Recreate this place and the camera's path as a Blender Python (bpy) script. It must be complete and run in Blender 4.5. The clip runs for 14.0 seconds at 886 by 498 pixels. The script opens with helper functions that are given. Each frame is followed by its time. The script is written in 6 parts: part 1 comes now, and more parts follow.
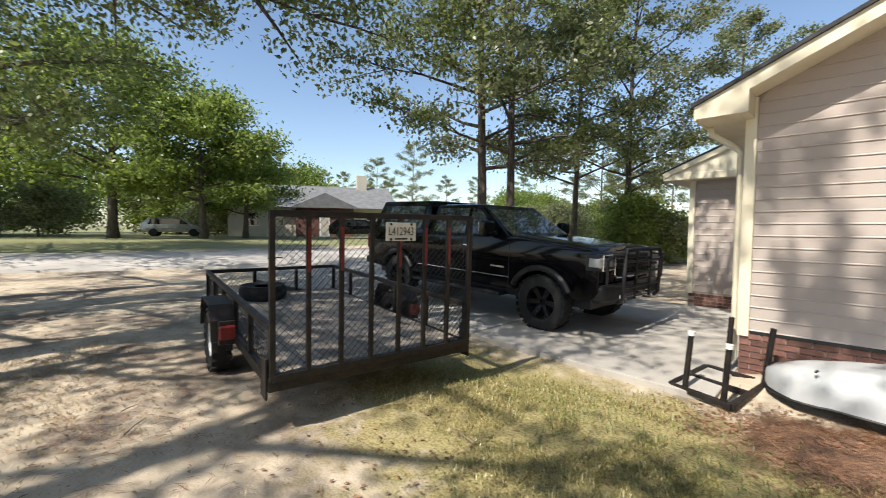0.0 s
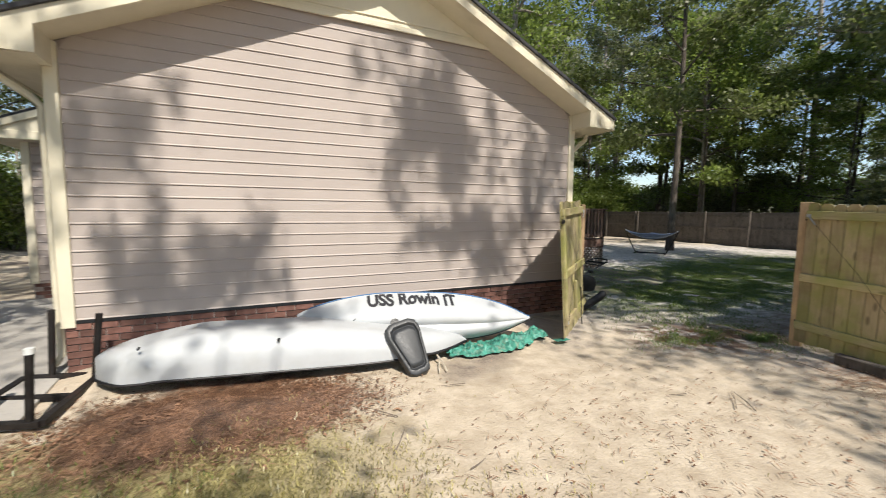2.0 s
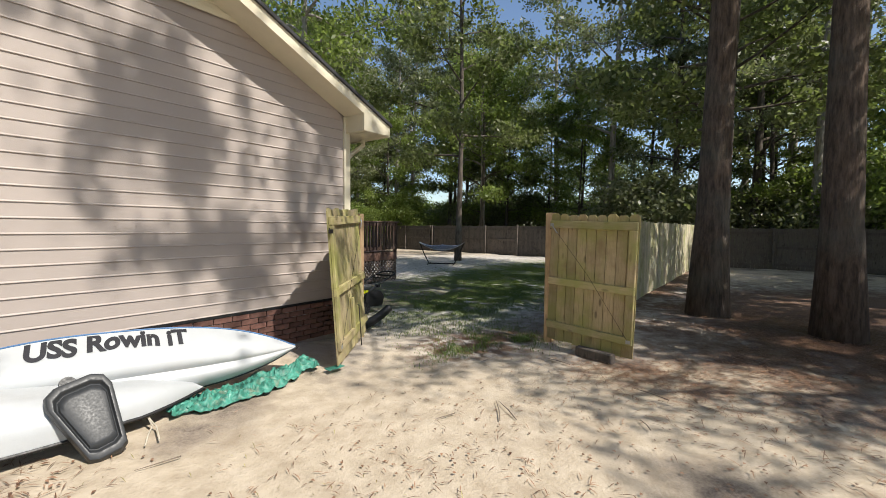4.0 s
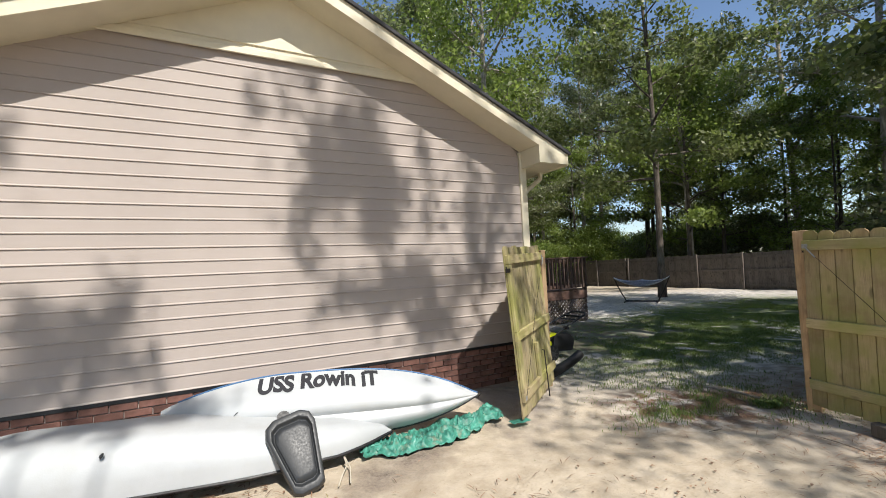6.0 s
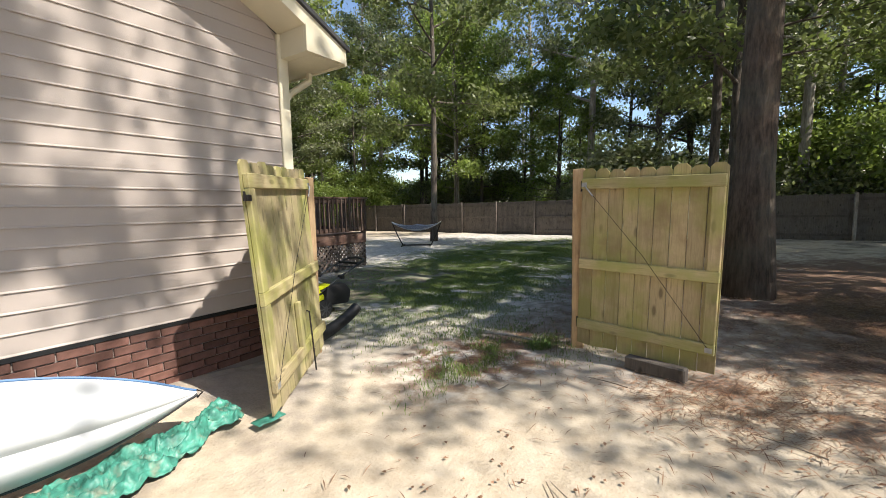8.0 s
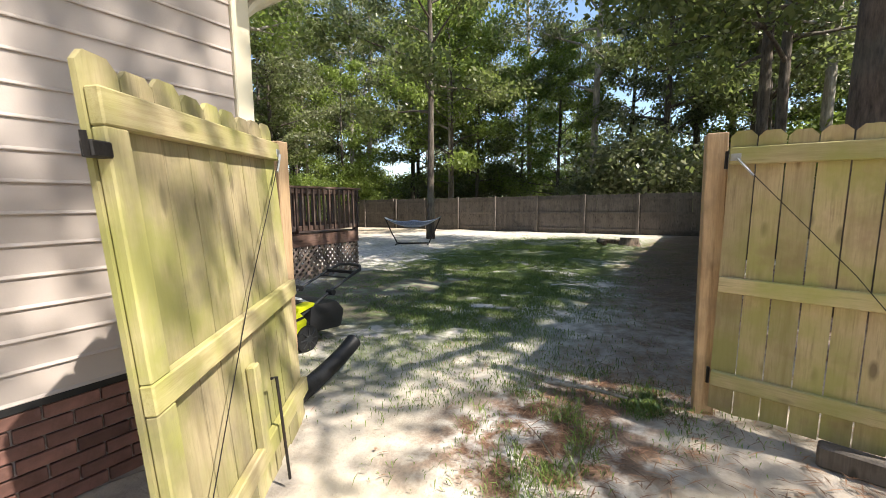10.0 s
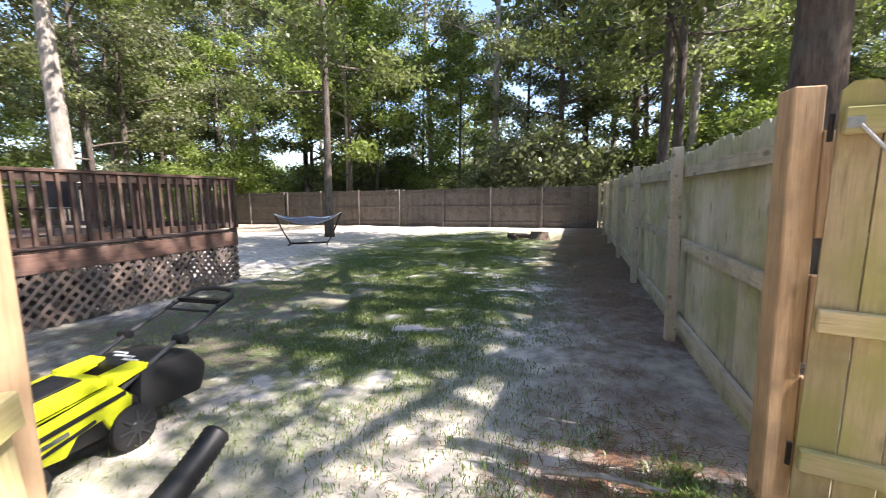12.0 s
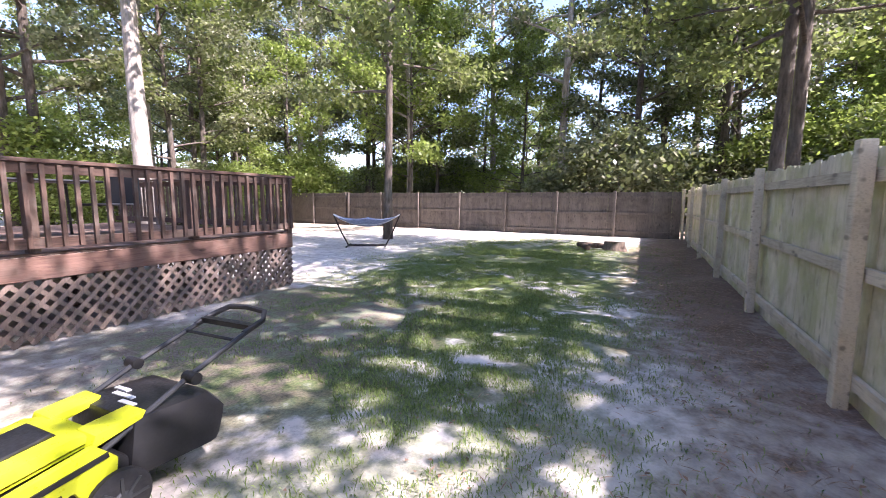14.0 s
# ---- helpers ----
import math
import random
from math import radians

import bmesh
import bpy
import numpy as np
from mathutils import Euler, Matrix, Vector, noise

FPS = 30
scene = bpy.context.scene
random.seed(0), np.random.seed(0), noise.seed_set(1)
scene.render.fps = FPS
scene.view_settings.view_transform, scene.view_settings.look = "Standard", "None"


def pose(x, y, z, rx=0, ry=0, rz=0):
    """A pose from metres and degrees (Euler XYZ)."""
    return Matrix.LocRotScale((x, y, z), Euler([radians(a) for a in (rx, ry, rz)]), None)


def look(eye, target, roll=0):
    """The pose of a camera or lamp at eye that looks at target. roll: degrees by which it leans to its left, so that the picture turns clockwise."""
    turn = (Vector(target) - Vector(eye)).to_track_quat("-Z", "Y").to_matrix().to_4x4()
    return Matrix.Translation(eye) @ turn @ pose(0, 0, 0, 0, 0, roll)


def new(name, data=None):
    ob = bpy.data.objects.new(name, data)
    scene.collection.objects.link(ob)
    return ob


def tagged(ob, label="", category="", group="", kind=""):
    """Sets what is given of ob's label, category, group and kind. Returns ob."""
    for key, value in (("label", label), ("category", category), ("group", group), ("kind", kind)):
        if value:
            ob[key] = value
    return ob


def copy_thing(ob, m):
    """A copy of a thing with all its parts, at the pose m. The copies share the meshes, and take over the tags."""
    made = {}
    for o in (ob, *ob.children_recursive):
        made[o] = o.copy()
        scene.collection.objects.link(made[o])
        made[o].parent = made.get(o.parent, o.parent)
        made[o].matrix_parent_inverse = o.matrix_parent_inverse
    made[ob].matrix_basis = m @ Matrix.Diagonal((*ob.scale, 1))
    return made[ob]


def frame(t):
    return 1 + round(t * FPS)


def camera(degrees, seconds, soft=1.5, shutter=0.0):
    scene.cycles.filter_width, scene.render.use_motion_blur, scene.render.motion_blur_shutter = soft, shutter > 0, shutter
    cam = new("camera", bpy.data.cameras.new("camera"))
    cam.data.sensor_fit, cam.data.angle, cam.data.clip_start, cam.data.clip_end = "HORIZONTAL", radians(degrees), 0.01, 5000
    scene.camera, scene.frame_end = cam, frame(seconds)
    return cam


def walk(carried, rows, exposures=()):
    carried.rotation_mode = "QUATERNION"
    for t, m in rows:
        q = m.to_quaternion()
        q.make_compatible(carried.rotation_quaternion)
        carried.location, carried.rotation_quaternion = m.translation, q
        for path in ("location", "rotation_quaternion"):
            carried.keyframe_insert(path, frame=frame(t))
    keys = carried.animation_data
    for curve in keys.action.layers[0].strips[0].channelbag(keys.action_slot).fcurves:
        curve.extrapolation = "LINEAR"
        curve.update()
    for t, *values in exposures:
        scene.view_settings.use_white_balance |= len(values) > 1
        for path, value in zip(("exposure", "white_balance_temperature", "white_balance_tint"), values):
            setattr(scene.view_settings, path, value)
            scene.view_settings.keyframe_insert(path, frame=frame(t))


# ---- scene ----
cam = camera(93.4, 14.0, soft=0.6, shutter=0.15)
PATH = [
    (0, (0.86, -5.56, 1.65), (-0.54, -4.135, 1.551), 0.5),
    (0.5, (0.967, -5.422, 1.639), (-0.02, -3.688, 1.495), 0.5),
    (1, (1.126, -5.291, 1.632), (0.696, -3.346, 1.45), 0.6),
    (1.5, (1.29, -5.104, 1.609), (1.526, -3.127, 1.421), 0.3),
    (2, (1.431, -4.955, 1.617), (2.325, -3.175, 1.435), 0.5),
    (2.5, (1.615, -4.931, 1.639), (3.032, -3.531, 1.463), 0.8),
    (2.7, (1.694, -4.92, 1.633), (3.28, -3.714, 1.47), 1.4),
    (4.8, (2.39, -4.579, 1.519), (3.918, -3.29, 1.485), -0.6),
    (5, (2.394, -4.567, 1.523), (3.703, -3.056, 1.547), -1.4),
    (5.5, (2.462, -4.553, 1.555), (3.4, -2.794, 1.719), -2.9),
    (6, (2.548, -4.472, 1.536), (3.46, -2.695, 1.636), -2.7),
    (6.5, (2.644, -4.251, 1.47), (3.773, -2.603, 1.368), -1.6),
    (7, (2.855, -4.044, 1.454), (4.261, -2.635, 1.257), -1.4),
    (7.5, (3.185, -3.843, 1.437), (4.773, -2.643, 1.242), -1.5),
    (8, (3.477, -3.551, 1.409), (5.134, -2.449, 1.215), -1.2),
    (8.2, (3.587, -3.424, 1.413), (5.248, -2.329, 1.214), -1.0),
    (10.3, (4.72, -2.17, 1.345), (6.43, -1.145, 1.123), -0.7),
    (10.5, (4.840, -2.060, 1.340), (6.579, -1.098, 1.114), -0.6),
    (11, (5.130, -1.850, 1.345), (6.867, -0.891, 1.097), -0.3),
    (11.5, (5.370, -1.680, 1.350), (7.126, -0.762, 1.076), -0.4),
    (12, (5.560, -1.560, 1.360), (7.448, -0.948, 1.109), -0.9),
    (12.5, (5.730, -1.480, 1.360), (7.712, -1.366, 1.118), -0.9),
    (13, (5.880, -1.440, 1.355), (7.865, -1.418, 1.111), -0.6),
    (13.5, (6.050, -1.330, 1.360), (7.971, -0.832, 1.114), -0.2),
    (14, (6.230, -1.160, 1.370), (8.019, -0.298, 1.134), 0.3),
]
walk(cam, [(t, look(eye, target, roll)) for t, eye, target, roll in PATH],
     exposures=((0, 0.56, 6500, 10), (1.5, 0.30, 6400, 10), (2.7, 0.3, 6350, 10), (5, 0.26, 6300, 10), (6.5, 0.28, 6200, 10), (8, 0.72, 6400, 10), (10.5, 1.15, 6500, 10),
                (11.5, 1.4, 6250, 14), (12.5, 1.92, 6300, 23), (14, 2.08, 6000, 31)))

# world and sun: clear midday sky, sun from behind the viewer of the gable wall
w = bpy.data.worlds.new("sky")
scene.world = w
w.use_nodes = True
sky = w.node_tree.nodes.new("ShaderNodeTexSky")
sky.sky_type, sky.sun_disc = 'NISHITA', False
sky.sun_elevation, sky.sun_rotation = radians(50.5), radians(180)
sky.air_density, sky.dust_density = 1.0, 0.6
w.node_tree.links.new(sky.outputs[0], w.node_tree.nodes["Background"].inputs[0])
w.node_tree.nodes["Background"].inputs[1].default_value = 0.13
sun = new("sun", bpy.data.lights.new("sun", 'SUN'))
sun.data.energy, sun.data.angle, sun.data.color = 5.0, radians(0.53), (1.0, 0.93, 0.82)
sun.matrix_world = look((0.0, -10, 12.13), (0, 0, 0))


# ---- materials ----
class Mat:
    def __init__(self, name):
        self.m = bpy.data.materials.new(name)
        self.m.use_nodes = True
        self.t = self.m.node_tree
        self.b = self.t.nodes["Principled BSDF"]

    def n(self, kind, **kw):
        node = self.t.nodes.new(kind)
        for k, v in kw.items():
            node.inputs[k].default_value = v
        return node

    def l(self, a, b):
        self.t.links.new(a, b)

    def coords(self, stretch=(1, 1, 1), world=False):
        if world:
            src = self.t.nodes.new("ShaderNodeNewGeometry").outputs["Position"]
        else:
            src = self.t.nodes.new("ShaderNodeTexCoord").outputs["Object"]
        mp = self.n("ShaderNodeMapping")
        mp.inputs["Scale"].default_value = stretch
        self.l(src, mp.inputs["Vector"])
        return mp.outputs[0]

    def noise(self, co, scale, detail=4.0, rough=0.6):
        nd = self.n("ShaderNodeTexNoise", Scale=scale, Detail=detail, Roughness=rough)
        self.l(co, nd.inputs["Vector"])
        return nd.outputs["Fac"]

    def ramp(self, fac, *stops):
        r = self.t.nodes.new("ShaderNodeValToRGB")
        el = r.color_ramp.elements
        while len(el) < len(stops):
            el.new(0.5)
        for e, (p, c) in zip(el, stops):
            e.position, e.color = p, (*c, 1)
        self.l(fac, r.inputs[0])
        return r.outputs[0]

    def rng(self, fac, a, b, c=0.0, d=1.0):
        r = self.n("ShaderNodeMapRange")
        for k, v in zip((1, 2, 3, 4), (a, b, c, d)):
            r.inputs[k].default_value = v
        self.l(fac, r.inputs[0])
        return r.outputs[0]

    def mix(self, fac, a, b, mode='MIX'):
        x = self.t.nodes.new("ShaderNodeMix")
        x.data_type, x.blend_type = 'RGBA', mode
        for v, s in ((fac, x.inputs[0]), (a, x.inputs[6]), (b, x.inputs[7])):
            if hasattr(v, "is_output"):
                self.l(v, s)
            elif isinstance(v, tuple):
                s.default_value = (*v, 1)
            else:
                s.default_value = v
        return x.outputs[2]

    def math(self, op, a, b=0.0):
        x = self.t.nodes.new("ShaderNodeMath")
        x.operation = op
        for v, s in ((a, x.inputs[0]), (b, x.inputs[1])):
            if hasattr(v, "is_output"):
                self.l(v, s)
            else:
                s.default_value = v
        return x.outputs[0]

    def bump(self, h, strength=0.3, dist=0.01):
        b = self.n("ShaderNodeBump", Strength=strength, Distance=dist)
        self.l(h, b.inputs["Height"])
        self.l(b.outputs[0], self.b.inputs["Normal"])

    def color(self, c):
        self.l(c, self.b.inputs["Base Color"])


def plain(name, c, rough=0.5, metal=0.0, var=0.25, scale=6.0, bump=0.15, stain=None, fine=60.0, spread=0.0, coat=0.0):
    """A surface of one paint or stuff, with blotches, fine grain and a little relief."""
    m = Mat(name)
    co = m.coords()
    big, small = m.noise(co, scale), m.noise(co, fine, 3)
    lo = tuple(x * (1 - var) for x in c)
    hi = tuple(min(1, x * (1 + var)) for x in c)
    col = m.ramp(big, (0.3, lo), (0.7, hi))
    if stain:
        col = m.mix(m.rng(m.noise(co, scale * 0.6, 6), 0.55, 0.75, 0, 0.7), col, stain)
    if spread:
        oi = m.t.nodes.new("ShaderNodeObjectInfo")
        hs = m.n("ShaderNodeHueSaturation")
        m.l(m.rng(oi.outputs["Random"], 0, 1, 1 - spread, 1 + spread), hs.inputs["Value"])
        m.l(col, hs.inputs["Color"])
        col = hs.outputs[0]
    m.color(col)
    m.b.inputs["Roughness"].default_value = rough
    m.l(m.rng(small, 0.3, 0.7, max(0, rough - 0.1), min(1, rough + 0.1)), m.b.inputs["Roughness"])
    m.b.inputs["Metallic"].default_value = metal
    m.b.inputs["Coat Weight"].default_value = coat
    m.b.inputs["Coat Roughness"].default_value = 0.03
    if bump:
        m.bump(small, bump, 0.004)
    return m.m


def wood(name, c1, c2, algae=None, dirt=None, rough=0.8, axis=2, spread=0.15, low=None):
    """Boards: grain along one axis, knots, green algae or grime in blotches."""
    m = Mat(name)
    st = [14.0, 14.0, 14.0]
    st[axis] = 0.9
    oi = m.t.nodes.new("ShaderNodeObjectInfo")
    tc = m.t.nodes.new("ShaderNodeTexCoord")
    off = m.t.nodes.new("ShaderNodeVectorMath")
    off.operation = 'ADD'
    sc = m.math('MULTIPLY', oi.outputs["Random"], 40.0)
    m.l(tc.outputs["Object"], off.inputs[0])
    m.l(sc, off.inputs[1])
    mp = m.n("ShaderNodeMapping")
    mp.inputs["Scale"].default_value = st
    m.l(off.outputs[0], mp.inputs[0])
    g = m.noise(mp.outputs[0], 3.0, 6, 0.65)
    fine = m.noise(mp.outputs[0], 14.0, 3)
    col = m.ramp(g, (0.3, c1), (0.55, c2), (0.72, tuple(x * 0.8 for x in c1)))
    kn = m.n("ShaderNodeTexVoronoi", Scale=1.0)
    km = m.n("ShaderNodeMapping")
    ks = [9.0, 9.0, 9.0]
    ks[axis] = 3.2
    km.inputs["Scale"].default_value = ks
    m.l(off.outputs[0], km.inputs[0])
    m.l(km.outputs[0], kn.inputs["Vector"])
    col = m.mix(m.rng(kn.outputs["Distance"], 0.10, 0.2, 0.75, 0.0), col, tuple(x * 0.35 for x in c1))
    wp = m.coords((1, 1, 1), True)
    if algae:
        col = m.mix(m.rng(m.noise(wp, 2.3, 5), 0.4, 0.62, 0, 0.85), col, algae)
    if dirt:
        col = m.mix(m.rng(m.noise(wp, 3.7, 6), 0.5, 0.72, 0, 0.7), col, dirt)
    hs = m.n("ShaderNodeHueSaturation")
    m.l(m.rng(oi.outputs["Random"], 0, 1, 1 - spread, 1 + spread), hs.inputs["Value"])
    m.l(col, hs.inputs["Color"])
    m.color(hs.outputs[0])
    m.b.inputs["Roughness"].default_value = rough
    m.bump(m.math('ADD', g, fine), 0.35, 0.003)
    return m.m


def leafy(name, c1, c2, back=0.45):
    """Leaves: colour changes from leaf to leaf, and light comes through them."""
    m = Mat(name)
    ge = m.t.nodes.new("ShaderNodeNewGeometry")
    col = m.ramp(ge.outputs["Random Per Island"], (0.0, c1), (0.6, c2), (1.0, tuple(min(1, x * 1.5) for x in c2)))
    m.color(col)
    m.b.inputs["Roughness"].default_value = 0.38
    tr = m.t.nodes.new("ShaderNodeBsdfTranslucent")
    m.l(m.mix(0.5, col, (0.22, 0.30, 0.04)), tr.inputs["Color"])
    mx = m.n("ShaderNodeMixShader", Fac=back)
    out = m.t.nodes["Material Output"]
    m.l(m.b.outputs[0], mx.inputs[1])
    m.l(tr.outputs[0], mx.inputs[2])
    m.l(mx.outputs[0], out.inputs["Surface"])
    return m.m


def bark(name, c1, c2):
    m = Mat(name)
    co = m.coords((5, 5, 1.0))
    g = m.noise(co, 3.0, 7, 0.7)
    m.color(m.mix(m.rng(m.noise(m.coords((1, 1, 1), True), 1.1), 0.5, 0.8, 0, 0.5), m.ramp(g, (0.35, c1), (0.65, c2)), (0.16, 0.17, 0.14)))
    m.b.inputs["Roughness"].default_value = 0.95
    m.bump(g, 0.9, 0.04)
    return m.m


def ground_material():
    """Pale sand with dry grass, pine straw and green turf, each in its own part of the plot."""
    m = Mat("ground_sand_grass")
    pos = m.coords((1, 1, 1), True)
    n1, n2, n3 = m.noise(pos, 0.9, 6), m.noise(pos, 5.0, 6), m.noise(pos, 45.0, 4)
    sep = m.t.nodes.new("ShaderNodeSeparateXYZ")
    m.l(pos, sep.inputs[0])
    X, Yc = sep.outputs[0], sep.outputs[1]

    def patch(cx, cy, rx, ry, soft=0.5, wob=1.3):
        a = m.math('POWER', m.math('DIVIDE', m.math('SUBTRACT', X, cx), rx), 2.0)
        b = m.math('POWER', m.math('DIVIDE', m.math('SUBTRACT', Yc, cy), ry), 2.0)
        d = m.math('SQRT', m.math('ADD', a, b))
        d = m.math('ADD', d, m.math('MULTIPLY', m.math('SUBTRACT', n1, 0.5), wob))
        d = m.math('ADD', d, m.math('MULTIPLY', m.math('SUBTRACT', n2, 0.5), wob * 0.8))
        return m.rng(d, 1 - soft / 2, 1 + soft / 2, 1.0, 0.0)

    sand = m.ramp(n2, (0.3, (0.40, 0.325, 0.235)), (0.62, (0.56, 0.475, 0.365)))
    grey = m.ramp(n2, (0.3, (0.34, 0.31, 0.285)), (0.62, (0.66, 0.615, 0.57)))
    dry = m.ramp(n3, (0.3, (0.14, 0.115, 0.045)), (0.55, (0.33, 0.28, 0.12)), (0.75, (0.46, 0.40, 0.22)))
    green = m.ramp(n3, (0.3, (0.035, 0.065, 0.016)), (0.55, (0.125, 0.16, 0.05)), (0.8, (0.26, 0.28, 0.12)))
    straw = m.ramp(n3, (0.3, (0.09, 0.048, 0.03)), (0.6, (0.22, 0.125, 0.08)), (0.8, (0.38, 0.26, 0.19)))
    dirt = m.ramp(n3, (0.3, (0.10, 0.075, 0.06)), (0.7, (0.26, 0.21, 0.17)))
    col = m.mix(m.rng(n1, 0.36, 0.52), dirt, sand)
    far_grass = m.ramp(n3, (0.3, (0.10, 0.13, 0.04)), (0.7, (0.24, 0.25, 0.10)))
    col = m.mix(m.rng(X, -19.5, -21, 0, 0.85), col, far_grass)
    col = m.mix(patch(-1.2, -2.4, 2.6, 1.3), col, dry)
    col = m.mix(patch(0.4, -3.0, 2.3, 1.5), col, dry)
    col = m.mix(patch(15.0, 3.2, 9.6, 8.2, 0.4, 0.5), col, grey)
    col = m.mix(m.math('MULTIPLY', patch(13.0, 1.3, 6.0, 2.7, 0.6, 0.8), m.rng(m.math('ADD', n1, m.math('MULTIPLY', n2, 0.7)), 0.86, 0.98, 1.0, 0.0)), col, green)
    col = m.mix(m.math('MULTIPLY', patch(17.5, 1.5, 4.5, 3.6, 0.6), m.rng(n2, 0.42, 0.56)), col, green)
    col = m.mix(patch(6.7, -1.6, 0.8, 0.6, 0.8), col, m.mix(m.rng(n2, 0.45, 0.6), straw, grey))
    # tree shade before the deck, put into the colour as dirt and turf
    col = m.mix(m.math('MULTIPLY', patch(9.6, 2.2, 2.6, 1.5, 0.6, 0.8), 0.8), col, m.mix(m.rng(n2, 0.45, 0.58), dirt, green))
    soil = m.ramp(n3, (0.3, (0.12, 0.075, 0.05)), (0.7, (0.29, 0.20, 0.145)))
    col = m.mix(patch(16.8, -2.0, 7.9, 1.1, 0.5, 0.7), col, soil)
    col = m.mix(m.math('MULTIPLY', patch(12.2, -6.6, 5.0, 3.9), 0.95), col, straw)
    col = m.mix(patch(1.25, -1.35, 1.0, 0.6, 0.5, 0.9), col, straw)
    col = m.mix(patch(4.3, -2.9, 2.2, 1.25, 0.6, 0.9), col, sand)
    col = m.mix(m.rng(m.noise(pos, 2.3, 7, 0.7), 0.5, 0.68, 0, 0.5), col, m.mix(0.5, col, (0.20, 0.145, 0.095)))
    col = m.mix(m.rng(n3, 0.62, 0.75, 0, 0.45), col, (0.12, 0.09, 0.06))
    m.color(col)
    m.b.inputs["Roughness"].default_value = 0.95
    m.bump(m.math('ADD', m.math('MULTIPLY', n2, 1.0), n3), 0.5, 0.022)
    return m.m


def concrete(name, c):
    m = Mat(name)
    pos = m.coords((1, 1, 1), True)
    col = m.ramp(m.noise(pos, 0.8, 6), (0.35, tuple(x * 0.72 for x in c)), (0.65, c))
    col = m.mix(m.rng(m.noise(pos, 30, 4), 0.55, 0.75, 0, 0.35), col, tuple(x * 0.5 for x in c))
    m.color(col)
    m.b.inputs["Roughness"].default_value = 0.9
    m.bump(m.noise(pos, 60, 4), 0.3, 0.005)
    return m.m


def glass(name, tint=(0.02, 0.025, 0.03), rough=0.03):
    m = Mat(name)
    m.b.inputs["Base Color"].default_value = (*tint, 1)
    m.b.inputs["Roughness"].default_value = rough
    m.b.inputs["Specular IOR Level"].default_value = 0.8
    m.b.inputs["Coat Weight"].default_value = 0.6
    return m.m


M_GROUND = ground_material()
M_DRIVE = concrete("driveway_concrete", (0.46, 0.43, 0.39))
M_ROAD = concrete("road_concrete", (0.50, 0.47, 0.44))
M_SIDING = plain("taupe_siding_paint", (0.42, 0.36, 0.325), 0.62, var=0.06, scale=1.3, bump=0.12, spread=0.03, fine=120)
M_CREAM = plain("cream_trim_paint", (0.72, 0.655, 0.50), 0.55, var=0.08, scale=2.0, bump=0.08, stain=(0.5, 0.43, 0.29))
M_BRICK = plain("red_brick", (0.155, 0.075, 0.058), 0.9, var=0.45, scale=9, bump=0.5, spread=0.35, stain=(0.12, 0.07, 0.06))
M_MORTAR = plain("mortar", (0.34, 0.29, 0.26), 0.95, var=0.15, scale=12, bump=0.4)
M_SHINGLE = plain("dark_roof_shingle", (0.045, 0.045, 0.05), 0.95, var=0.4, scale=8, bump=0.6)
M_BLACKPAINT = plain("black_car_paint", (0.003, 0.003, 0.004), 0.08, var=0.2, bump=0.0)
M_BLACKPAINT.node_tree.nodes["Principled BSDF"].inputs["Specular IOR Level"].default_value = 0.28
M_BLACKPLASTIC = plain("black_plastic", (0.011, 0.011, 0.0125), 0.5, var=0.25, bump=0.2)
M_RUBBER = plain("tyre_rubber", (0.011, 0.011, 0.012), 0.85, var=0.35, scale=10, bump=0.4, stain=(0.05, 0.045, 0.04))
M_RIM = plain("gloss_black_rim", (0.012, 0.012, 0.014), 0.25, 0.4, bump=0.0)
M_CHROME = plain("chrome", (0.75, 0.75, 0.76), 0.12, 1.0, var=0.05, bump=0.0)
M_TINT = glass("tinted_window_glass")
M_WSHIELD = glass("windshield_glass", (0.03, 0.045, 0.06))
M_LAMP = glass("headlamp_lens", (0.30, 0.31, 0.32), 0.06)
M_AMBER = plain("amber_lens", (0.55, 0.16, 0.03), 0.2, bump=0.0)
M_STEEL = plain("rusty_black_steel", (0.018, 0.015, 0.014), 0.55, 0.3, var=0.5, scale=14, bump=0.4, stain=(0.06, 0.028, 0.018))
M_MESHSTEEL = plain("weathered_mesh_steel", (0.05, 0.042, 0.038), 0.65, 0.4, var=0.4, scale=20, bump=0.2)
M_REDTAPE = plain("red_reflector", (0.15, 0.012, 0.012), 0.4, var=0.25, bump=0.1)
M_WHITE = plain("white_plastic", (0.72, 0.73, 0.72), 0.45, var=0.08, scale=4, bump=0.1, stain=(0.5, 0.5, 0.47))
M_PLATE = plain("licence_plate", (0.62, 0.60, 0.52), 0.45, var=0.15, bump=0.1)
M_INK = plain("black_ink", (0.02, 0.02, 0.025), 0.7, var=0.2, bump=0.0)
M_HULL = plain("worn_white_hull", (0.47, 0.485, 0.495), 0.42, var=0.07, scale=3.0, bump=0.12, stain=(0.42, 0.42, 0.40), fine=90)
M_BLUE = plain("blue_gunwale", (0.05, 0.14, 0.30), 0.45, var=0.2, bump=0.1)
M_GREYSEAT = plain("grey_moulded_plastic", (0.026, 0.028, 0.031), 0.48, var=0.08, scale=5, bump=0.05)
M_TARP = plain("green_tarp", (0.055, 0.235, 0.175), 0.5, var=0.5, scale=16, bump=0.2, stain=(0.34, 0.30, 0.22))
M_ROPE = plain("pale_rope", (0.5, 0.45, 0.36), 0.9, var=0.2)
M_GATE = wood("green_stained_pine", (0.30, 0.235, 0.13), (0.42, 0.345, 0.20), algae=(0.245, 0.245, 0.065), dirt=(0.18, 0.15, 0.10), spread=0.24)
